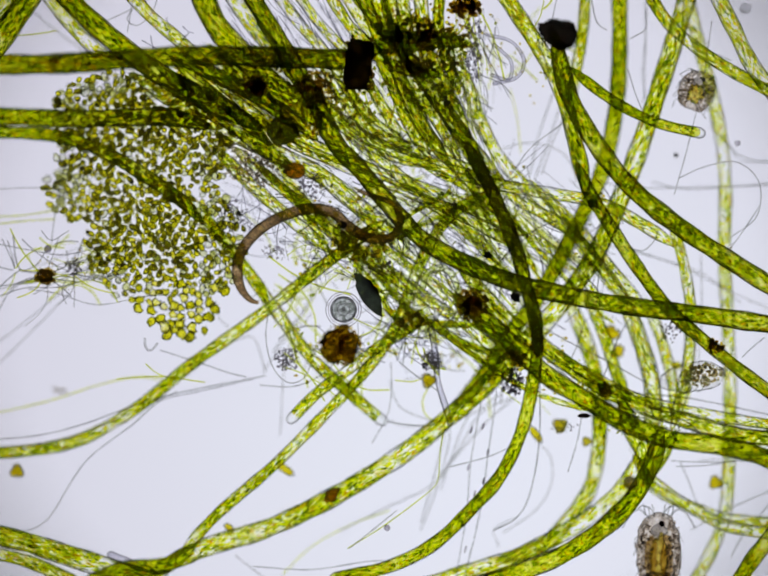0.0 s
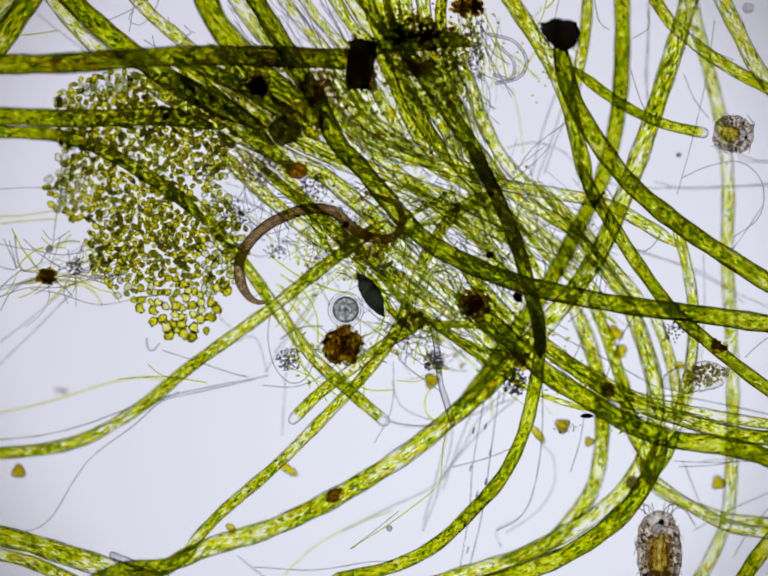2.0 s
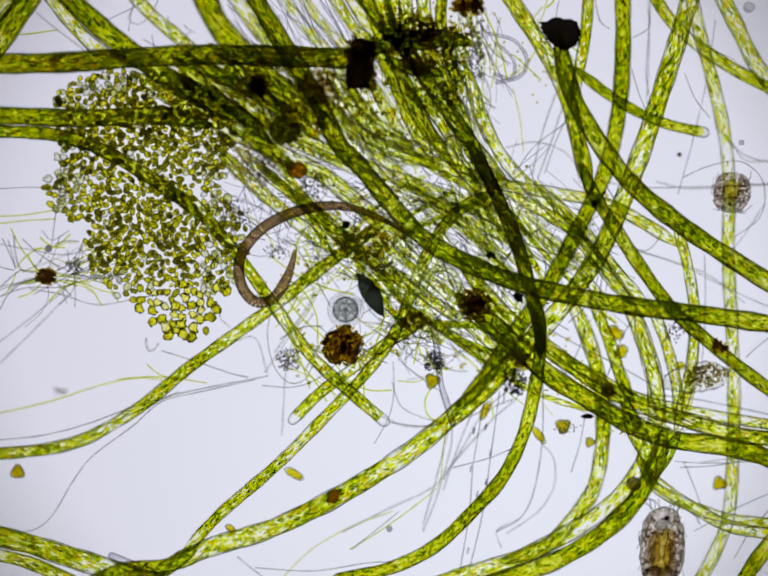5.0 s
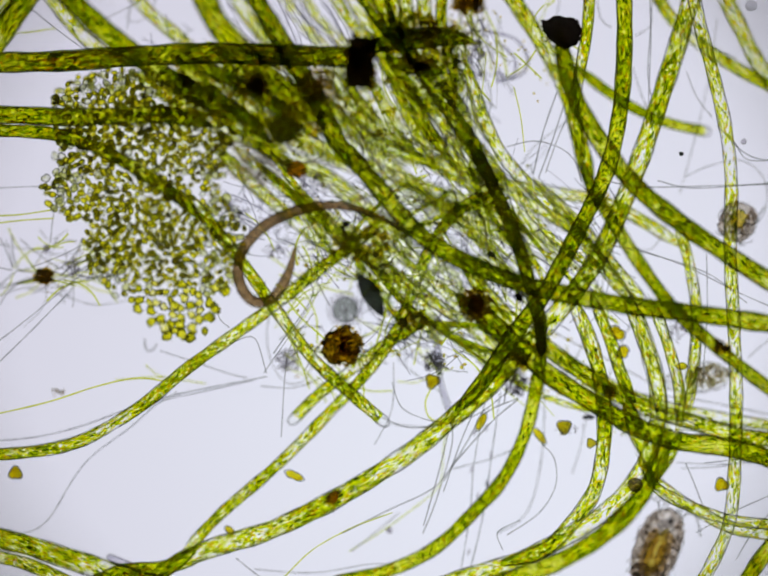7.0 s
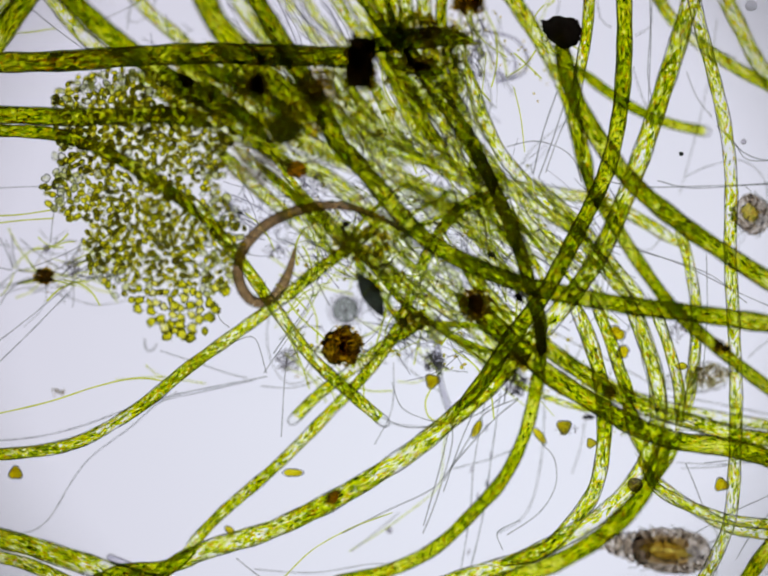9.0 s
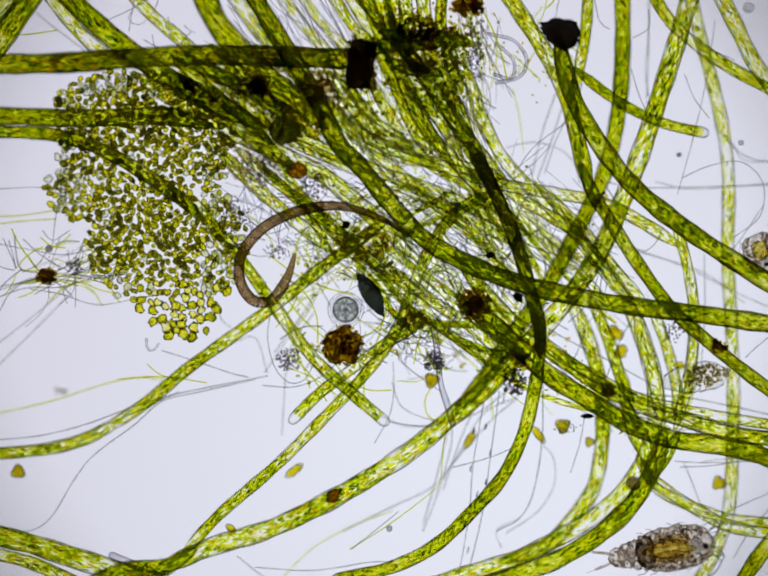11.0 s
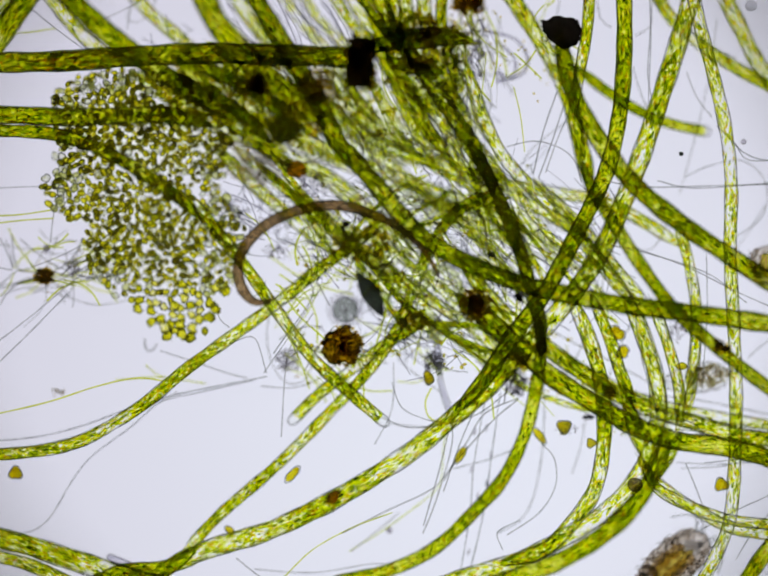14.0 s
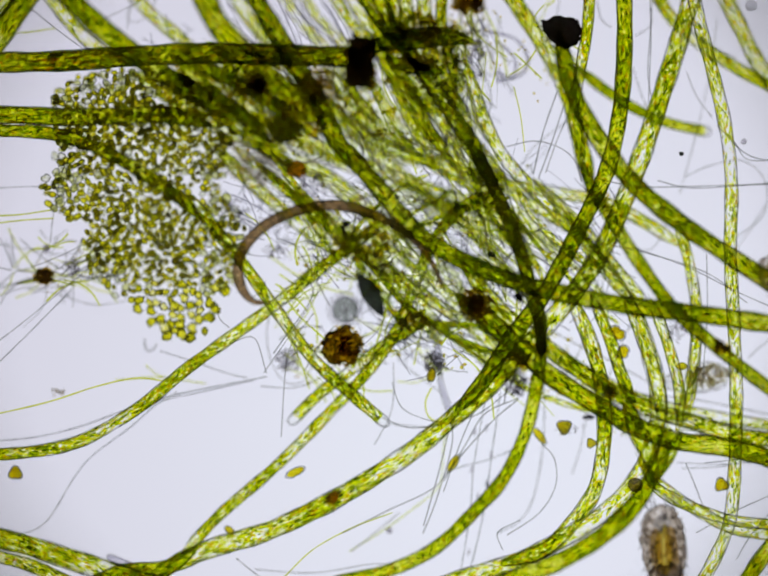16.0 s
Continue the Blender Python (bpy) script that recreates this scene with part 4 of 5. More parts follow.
v *= np.array([1 + 0.16 * noise.noise(Vector(p) * 2.1) + 0.08 * noise.noise(Vector(p) * 5.0) for p in v])[:, None] * np.array((27, 49, 15))
v[:, 0] += 0.06 * v[:, 1]
body("core", [(turned(v, deg=-5), f)], HUMUS, (0, 0, 0), flake)
r = random.Random(71)
chips = [mesh_of("chip", *joined([lump(r, [r.uniform(4, 9) for _ in range(3)], 1, 0.5)]), SOOT) for _ in range(8)]
for _ in range(70):
    ob = new("chip", r.choice(chips))
    ob.parent = flake
    ob.location = (r.uniform(-29, 29) * U, r.uniform(-52, 54) * U, r.uniform(-10, 14) * U)
    ob.rotation_euler = [r.uniform(0, 6.3) for _ in range(3)]
clump("detritus_clump", (-134, 408, 26), (38, 34, 12), 130, (3, 6.5), BROWN, "brown crumbs in the dark bundle", seed=8)
clump("detritus_clump", (-206, 320, 22), (46, 42, 12), 60, (3, 6.5), OLIVE, "olive crumbs round a large cyst in the bundle", seed=9)
clump("detritus_clump", (-254, 410, 18), (26, 24, 12), 90, (3, 6), BROWN, "dark brown clump in the dark bundle", seed=10, core=0.6)
clump("detritus_clump", (172, 574, 8), (34, 22, 12), 70, (4, 9), BROWN, "small brown crumbs near the upper edge", seed=11)
clump("detritus_clump", (275, -146, 0), (26, 24, 14), 30, (4, 10), OLIVE, "brown crumbs at a crossing of filaments", seed=12)
clump("detritus_clump", (-44, 88, -8), (70, 40, 16), 60, (4, 9), OLIVE, "loose yellow-brown crumbs in the tangle", seed=13)
clump("detritus_clump", (683, -119, 0), (18, 14, 10), 20, (4, 9), BROWN, "dark brown crumbs on a filament", seed=14)
clump("detritus_clump", (455, -209, 14), (16, 15, 8), 34, (3.5, 7), OLIVE, "dark crumbs on a thick filament", seed=15)
clump("detritus_clump", (439, 179, 0), (22, 18, 10), 18, (3, 6), OLIVE, "dark crumbs where filaments cross", seed=16)
clump("detritus_clump", (-183, 357, -4), (85, 64, 12), 176, (2.2, 5.5), OLIVE, "olive flakes spread through the dark bundle", seed=17)
clump("detritus_clump", (-116, 372, 18), (105, 84, 14), 80, (3, 7), OLIVE, "olive flakes over the lower end of the bundle", seed=52)
clump("detritus_clump", (-70, 400, 10), (90, 80, 14), 50, (3, 7), CRUMB, "yellow-green crumbs over the lower end of the bundle", seed=53)
clump("detritus_clump", (46, 526, -4), (60, 34, 12), 110, (3, 8), CRUMB, "yellow-green flakes on the upper bundle", seed=18)
clump("detritus_clump", (116, 397, -4), (60, 40, 12), 60, (3, 7), CRUMB, "yellow-green crumbs under the flake clump", seed=19)
clump("detritus_clump", (145, 476, -4), (30, 60, 12), 80, (3, 7), CRUMB, "yellow-green crumbs edging the flake clump", seed=35)
clump("detritus_clump", (-263, 436, 0), (72, 50, 12), 130, (2, 5), OLIVE, "olive flakes lying in the dark bundle", seed=38)
clump("detritus_clump", (111, 526, 10), (84, 56, 12), 55, (3, 7), BROWN, "brown flakes spread over the upper bundle", seed=39)
clump("detritus_clump", (26, 546, -4), (50, 40, 12), 70, (2.5, 5.5), OLIVE, "olive flakes near the upper edge", seed=40)
clump("detritus_clump", (352, 462, 10), (32, 42, 10), 26, (2, 5), CRUMB, "fuzzy yellow-green crumbs below the mineral grain", seed=43)
clump("detritus_clump", (-332, 381, 0), (70, 54, 12), 176, (2, 5), OLIVE, "olive flakes above the cell colony", seed=42)
clump("grain_cluster", (-193, -146, 0), (27, 26, 10), 90, (1.5, 4), GREY, "round cluster of grey grains", "grains", piece="grain", seed=20)
clump("grain_cluster", (101, -149, 0), (24, 22, 10), 60, (2, 5), GREY, "dark grey grains on a clear tube", "grains", piece="grain", seed=21)
clump("grain_cluster", (267, -191, 0), (26, 30, 12), 80, (2, 5.5), GREY, "dark grey grains beside a filament", "grains", piece="grain", seed=22)
clump("grain_cluster", (-291, 273, 18), (72, 56, 12), 176, (2, 6), CLOUD, "cloudy grey grains beside the cell colony", "grains", piece="grain", seed=23)
clump("grain_cluster", (-242, 241, 18), (60, 40, 12), 150, (2, 6), CLOUD, "cloudy grey grains under the dark bundle", "grains", piece="grain", seed=37)
clump("grain_cluster", (-303, 147, 0), (34, 34, 12), 60, (1.5, 4.5), GREY, "fine grey grains beside the cell colony", "grains", piece="grain", seed=24)
clump("grain_cluster", (145, 162, 0), (14, 16, 10), 14, (3, 7), GREY, "small dark grains among filaments", "grains", piece="grain", seed=25)
clump("grain_cluster", (86, 172, 0), (26, 18, 10), 30, (1.5, 4), GREY, "fine grey grains among filaments", "grains", piece="grain", seed=26)
clump("grain_cluster", (-223, 73, 0), (30, 18, 10), 26, (1.5, 5), GREY, "dark grains inside the bend of the worm", "grains", piece="grain", seed=27)
clump("grain_cluster", (-4, 38, 0), (36, 18, 10), 24, (3, 7), GREY, "dark grains above a slate shell", "grains", piece="grain", seed=28)
clump("grain_cluster", (588, -87, 0), (24, 26, 10), 30, (1.5, 4), GREY, "fine dark grains between filaments", "grains", piece="grain", seed=29)
clump("grain_cluster", (-631, 43, 0), (18, 20, 10), 22, (2, 6), GREY, "dark grains beside the cell colony", "grains", piece="grain", seed=30)
clump("grain_cluster", (375, -286, -8), (30, 14, 8), 22, (1.5, 4), GREY, "grey grains beside a golden cell", "grains", piece="grain", seed=31)
clump("grain_cluster", (190, 486, 0), (20, 70, 14), 60, (2, 6), GREY, "grey crumbs edging the flake clump", "grains", piece="grain", seed=32)
remains = clump("empty_shell", (652, -178, 0), (46, 25, 12), 150, (2, 5), RELIC, "granular yellow brown remains of a small animal", "remains", seed=33)
remains.rotation_euler = (0, 0, radians(8))
v, f = lump(random.Random(6), (68, 30, 14), 3, 0.25, 2.0)
body("shell", [(v + np.array((-16, -2, 0)), f)], CASE, (0, 0, 0), remains, "thin clear shell")
r = random.Random(61)
for i in range(9):
    x = r.uniform(-60, 20)
    body("bristle", [strand([(x, -22, 0), (x - 8, -30, 3), (x - r.uniform(14, 26), -33, 0)], 1.1, sides=5)], HYALINE, (0, 0, 0), remains)
clump("grain_cluster", (-143, 207, 0), (30, 30, 12), 40, (2, 5), GREY, "grey grains under the amber cyst", "grains", piece="grain", seed=34)

# scattered crumbs that nobody could count
rng = random.Random(5)
pieces = []
for n, x0, x1, y0, y1, g0, g1 in ((190, -180, 310, -200, 290, 2, 6), (200, -500, 150, 300, 470, 3, 8), (60, 300, 420, -230, 100, 2, 5), (50, 200, 330, 330, 560, 1.5, 4),
                                  (40, -700, -600, -10, 80, 1, 3)):
    for _ in range(n):
        v, f = lump(rng, [rng.uniform(g0, g1) for _ in range(3)], 1, 0.5)
        p = (rng.uniform(x0, x1), rng.uniform(y0, y1), rng.uniform(-34, 14))
        if not in_the_open(*p[:2]):
            pieces.append((v + np.array(p), f))
leafy = []
for n, x0, x1, y0, y1 in ((330, -190, 300, -190, 300), (90, 200, 440, -220, 150), (360, -480, 120, 270, 490), (60, 440, 620, -300, -240)):
    for _ in range(n):
        v, f = lump(rng, [rng.uniform(1.6, 4.6) for _ in range(3)], 1, 0.5)
        p = (rng.uniform(x0, x1), rng.uniform(y0, y1), rng.uniform(-30, 12))
        if not in_the_open(*p[:2]):
            leafy.append((turned(v * np.array((1.5, 1, 0.8)), rng) + np.array(p), f))
rods = []
for n, x0, x1, y0, y1, heading in ((300, -400, 0, 270, 500, -42), (420, -210, 240, 80, 320, -36), (280, -140, 280, -160, 80, -32), (110, 20, 200, 300, 540, -60)):
    for _ in range(n):
        p = Vector((rng.uniform(x0, x1), rng.uniform(y0, y1), rng.uniform(-34, 16)))
        if in_the_open(p.x, p.y):
            continue
        a, ln = radians(rng.gauss(heading, 24)), rng.uniform(5, 17)
        d = Vector((math.cos(a), math.sin(a), rng.uniform(-0.3, 0.3))) * ln
        bow = Vector((-d.y, d.x, 0)) * rng.uniform(-0.15, 0.15)
        rods.append(strand([tuple(p - d), tuple(p + bow), tuple(p + d)], rng.uniform(0.7, 1.5), sides=4))
tagged(body("fine_rods", rods, HAIR), "short dark rod-shaped cells strewn through the tangle", "bacteria", kind="stuff")
tagged(body("leafy_crumbs", leafy, CRUMB), "loose yellow-green crumbs scattered through the tangle", "detritus", kind="stuff")
tagged(body("detritus_crumbs", pieces, OLIVE), "loose olive crumbs scattered through the tangle", "detritus", kind="stuff")


# ---- colony of green cells ----
def colony(at, spread, seed):
    rng = random.Random(seed)
    top = tagged(holder("cell_colony", *at), "floating colony of rounded olive green cells", "colony")
    shapes = []
    for i in range(6):
        v, f = lump(rng, (rng.uniform(9, 11.8), rng.uniform(5.6, 7.6), rng.uniform(5, 7)), 2, 0.4)
        shapes.append((v, f, mesh_of("cell", *joined([(v, f)]), CELL)))
    ripe = [mesh_of("ripe_cell", *joined([lump(rng, (13.5, 11.5, 8), 2, 0.75, 1.6)]), CELL_YELLOW) for _ in range(3)]
    pale = [mesh_of("pale_cell", *joined([lump(rng, (rng.uniform(9, 12), rng.uniform(7, 8.5), 7), 2, 0.35)]), CELL_PALE) for _ in range(3)]
    spots = []
    near = {}
    for layer, (gap, share) in enumerate(((11.6, 1.0), (13.0, 0.85), (14.0, 0.85))):
        for _ in range(9000):
            x, y = rng.uniform(-250, 250), rng.uniform(-290, 280)
            if not spread(x, y, rng) or (layer and noise.noise(Vector((x / 70, y / 70, 9.0))) * 0.9 + 0.5 + x / 400 > share + 0.25):
                continue
            if layer and y < -170 or layer == 2 and (y < 60 or x > 120 or rng.random() < 0.97):
                continue
            if y < -150 and x < -25 and rng.random() < 0.5:
                continue
            g = 15.2 if y < -190 else gap
            key = (layer, int(x // 17), int(y // 17))
            if all((x - a) ** 2 + (y - b) ** 2 > g * g for dx in (-1, 0, 1) for dy in (-1, 0, 1) for a, b in near.get((layer, key[1] + dx, key[2] + dy), ())):
                near.setdefault(key, []).append((x, y))
                spots.append((x, y, layer))
    rng.shuffle(spots)
    rest = []
    for i, (x, y, layer) in enumerate(spots):
        tip = y < -160 and x > -15 and rng.random() < (-165 - y) / 50
        turn = Euler((rng.uniform(-0.7, 0.7), rng.uniform(-0.7, 0.7), rng.uniform(0, 6.3)))
        place = Vector((x, y, rng.uniform(-6, 6) + 12 * layer + 7 * min(1.0, max(-1.0, (x + 60 - 0.4 * y) / 120))))
        empty = not tip and rng.random() < (0.45 if x < -130 + 0.12 * y or y > 215 else 0.7 if y < -150 and x < -25 else 0.45 if x > 115 and y < 60 else 0.06)
        if i < 290 or tip or empty:
            ob = put("cell", rng.choice(ripe if tip else pale if empty else [a[2] for a in shapes]))
            ob.parent = top
            ob.location, ob.rotation_euler = place * U, turn
            k = rng.uniform(0.66, 1.0) if tip else rng.uniform(0.7, 1.12)
            ob.scale = (k, k, k)
        else:
            v, f, _ = rng.choice(shapes)
            rest.append((v @ np.array(turn.to_matrix()).T * rng.uniform(0.6, 1.02) + np.array(place), f))
    ob = body("cell_mass", rest, CELL, parent=top)
    ob["kind"] = "stuff"
    return top


def lobed(x, y, rng):
    """Inside the ragged outline of the colony, thinning out towards its rim."""
    e = noise.noise(Vector((x / 60, y / 60, 3.0))) * 0.22
    up = (x + 2) ** 2 / 182 ** 2 + (y - 120) ** 2 / 150 ** 2
    low = (x - 46) ** 2 / 160 ** 2 + (y + 85) ** 2 / 150 ** 2
    tip = (x - 78) ** 2 / 78 ** 2 + (y + 205) ** 2 / 78 ** 2
    side = (x + 130) ** 2 / 70 ** 2 + (y - 20) ** 2 / 60 ** 2
    crown = (x + 100) ** 2 / 92 ** 2 + (y - 180) ** 2 / 72 ** 2
    return min(up, low, tip, side, crown) < 1.06 + e - rng.uniform(0, 0.34)


colony((-490, 178, -16), lobed, 3)

# ---- single cells, shells and specks ----
rng = random.Random(21)


def single(name, at, size, material, label, category, deg=0, rough=0.1, level=3, seed=1):
    r = random.Random(seed)
    v, f = lump(r, size, level, rough)
    return tagged(body(name, [(turned(v, deg=deg), f)], material, at), label, category)


v, f = lump(random.Random(9), (37, 32, 18), 4, 0.28, 2.2)
v *= np.array([1 + 0.14 * noise.noise(Vector(p) * 0.16) for p in v])[:, None]
v[:, 0] *= 1 + 0.011 * v[:, 1]
v[:, 0] -= 0.2 * v[:, 1]
tagged(body("mineral_grain", [(v, f)], INK, (364, 519, -22)), "black opaque mineral grain with a lobed outline", "grain")
single("cyst", (-178, 240, 0), (22, 17, 12), AMBER, "amber brown oval cyst", "cyst", 0, 0.06)
single("cyst", (-202, 320, 14), (32, 29, 17), OLD_CYST, "large dark olive round cyst in the bundle", "cyst", 0, 0.14, seed=19)
single("cyst", (512, -401, -24), (16, 15, 13), PEAT, "dark grey brown round cyst on a filament", "cyst", 0, 0.08, seed=2)
clump("dark_cyst", (-690, 24, -8), (22, 17, 10), 70, (3.5, 6.5), BROWN, "dark brown cyst held by thin branches", "cyst", seed=41)
single("cyst", (-683, 80, 0), (8, 8, 7), GREY, "small dark round cyst on a thread", "cyst", 0, 0.15, seed=5)
single("cyst", (608, -160, -32), (12, 8.5, 8), CELL, "small olive green oval cell", "cell", 5, 0.15, seed=6)
single("speck", (11, -490, 4), (6.5, 6.5, 6), GREY, "small dark round speck in open water", "speck", 0, 0.06, seed=7)
single("speck", (607, 274, -32), (5, 4.5, 4), SLATE, "tiny dark speck in open water", "speck", 0, 0.1, seed=8)
single("speck", (730, 297, -12), (6, 5.5, 5), GREY, "tiny dark speck in open water", "speck", 0, 0.2, seed=9)
single("speck", (748, 575, -24), (12, 11, 7), FRUSTULE, "pale round speck in open water", "speck", 0, 0.1, seed=10)
single("speck", (414, -261, 0), (12, 5, 5), INK, "small dark blue-black speck beside a filament", "speck", 0, 0.3, seed=11)
single("speck", (218, 68, 0), (8, 6, 5), INK, "small black speck among filaments", "speck", 0, 0.7, seed=12)
single("speck", (273, -18, 0), (9, 9, 6), INK, "small black speck beside a dark filament", "speck", 0, 0.7, seed=13)
single("speck", (-79, 129, 0), (8, 7, 6), INK, "small black speck beside the worm", "speck", 0, 0.7, seed=14)
# dark pointed shell
v, f = lump(random.Random(2), (51, 19, 10), 4, 0.2, 2.6)
v[:, 1] *= 1 - 0.72 * np.minimum(1.0, np.abs(v[:, 0]) / 52) ** 2.2 * np.where(v[:, 0] > 0, 1.0, 0.55)
tagged(body("pointed_shell", [(turned(v, deg=-60), f)], SLATE, (-26, -14, 4)), "dark slate green spindle-shaped shell", "shell")


def ring(radius, thick, z, sides=40):
    pts = [(radius * math.cos(2 * math.pi * i / 24), radius * math.sin(2 * math.pi * i / 24), z) for i in range(25)]
    return strand(pts, thick, sides=6)


disc = tagged(holder("round_diatom", *(-78, -44, 6)), "round glassy diatom with concentric rings", "diatom")
v, f = lump(random.Random(3), (27, 27, 7), 3, 0.02)
body("valve", [(v, f)], DISC, (0, 0, 0), disc)
for r, t in ((36, 0.9), (31, 0.8), (25, 2.6), (12, 1.1)):
    body("rim", [ring(r, t, 3)], GREY, (0, 0, 0), disc)
v, f = lump(random.Random(3), (5, 5, 4), 2, 0.05)
body("centre", [(v, f)], GREY, (0, 0, 3), disc)

clump("slide_smudge", (-677, -215, -60), (24, 7, 3), 7, (3, 6), CLOUD, "faint smudge of dust on the glass slide", "smudge", seed=51)

# clear tubes and capsules
thread(9, [(101, -82, 0), (109, -131, 0), (115, -191, 0), (130, -241, 0), (140, -276, 0)], name="clear_tube", label="colourless hollow tube with a bent tip").data.materials[0] = TUBE
thread(11, [(-555, -547, -8), (-533, -556, -8), (-498, -571, -8)], name="clear_capsule", label="clear colourless capsule with a rounded end").data.materials[0] = TUBE
for pts in ([(82, -2, 0), (90, 26, 0), (108, 40, 0), (127, 40, 0), (145, 26, 0), (157, -4, 0)], [(14, 135, 0), (38, 121, 0), (51, 92, 0), (44, 56, 0)], [(-94, 117, 0), (-64, 102, 0), (-42, 68, 0), (-46, 32, 0)]):
    thread(10, pts, name="curled_tube", label="pale curled tube of an emptied filament").data.materials[0] = PALE_TUBE
thread(3.4, [(-484, -104, 0), (-484, -116, 0), (-478, -127, 0), (-468, -125, 0), (-460, -114, 0)], name="curled_thread", label="curled pale thread under the colony")


for x, y, z in ((177, -367, 0), (183, -291, 0), (217, -335, 0), (208, -395, 0), (190, -420, 0), (171, -535, 0), (207, -283, 0), (165, -482, 0)):
    single("spore", (x, y, z), (8, 2.6, 2.4), GREY, "small dark spindle spore on a thread", "spore", 76, 0.15, 2, x)


# ---- golden diatoms ----
def diatom(at, half, deg, label, seed=1, notch=0.0):
    """A flat golden cell with a thin clear shell round it."""
    r = random.Random(seed)
    top = tagged(holder("golden_diatom", *at), label, "diatom", "golden diatoms")
    top.rotation_euler = (0, 0, radians(deg))
    v, f = lump(r, half, 3, 0.08)
    v[:, 1] *= 1 - notch * np.exp(-(v[:, 0] / (0.25 * half[0])) ** 2)
    case = body("shell", [(v, f)], FRUSTULE, (0, 0, 0), top)
    v = v * 0.8
    body("plastid", [(v, f)], GOLD, (0, 0, 0), case, "golden yellow plastid")
    return top


def wedge(at, size, deg, label, seed=1):
    """A three-cornered golden cell."""
    r = random.Random(seed)
    top = tagged(holder("golden_diatom", *at), label, "diatom", "golden diatoms")
    top.rotation_euler = (0, 0, radians(deg))
    for name, k, m in (("shell", 1.0, FRUSTULE), ("plastid", 0.84, GOLD)):
        v, f = lump(r, (size, size, size * 0.5), 3, 0.06)
        a = np.arctan2(v[:, 1], v[:, 0])
        g = (0.88 + 0.13 * np.cos(3 * (a - math.pi / 2)))[:, None]
        v[:, :2] *= g * k
        body(name, [(v, f)], m, (0, 0, 0), top)
    return top


wedge((-751, -377, -24), 17, 0, "three-cornered golden cell in open water", 1)
wedge((688, -401, -28), 17, 15, "three-cornered golden cell beside a pale filament", 2)
wedge((367, -283, -24), 18, 60, "angular golden cell among grey grains", 3)
wedge((422, -316, -24), 12, 30, "small golden cell touching a filament", 4)
diatom((316, -300, -16), (24, 9, 7), -52, "long golden cell leaning on a filament", 5)
diatom((-314, -492, -16), (13, 8, 6), -40, "short amber cell between two filaments", 6)
diatom((476, -92, -28), (20, 15, 7), -40, "broad golden cell beside pale filaments", 7, 0.3)
diatom((487, -130, -24), (16, 14, 7), 70, "broad golden cell beside pale filaments", 8, 0.2)
single("cyst", (-103, -424, 2), (17, 12, 9), AMBER, "reddish brown cyst on a thick filament", "cyst", 40, 0.6, seed=19)
glider_one = diatom((-184, -378, -24), (23, 10, 7), 0, "lobed golden diatom gliding beside a filament", 10, 0.12)
glider_two = diatom((176, -313, -24), (22, 9.5, 6), 55, "oval golden diatom gliding over open water", 11)
stalked = wedge((99, -190, -20), 18, 40, "golden cell on a thin curved stalk", 12)


# ---- small crustaceans ----
def bristle(pts, r):
    return strand(pts, r, sides=5)


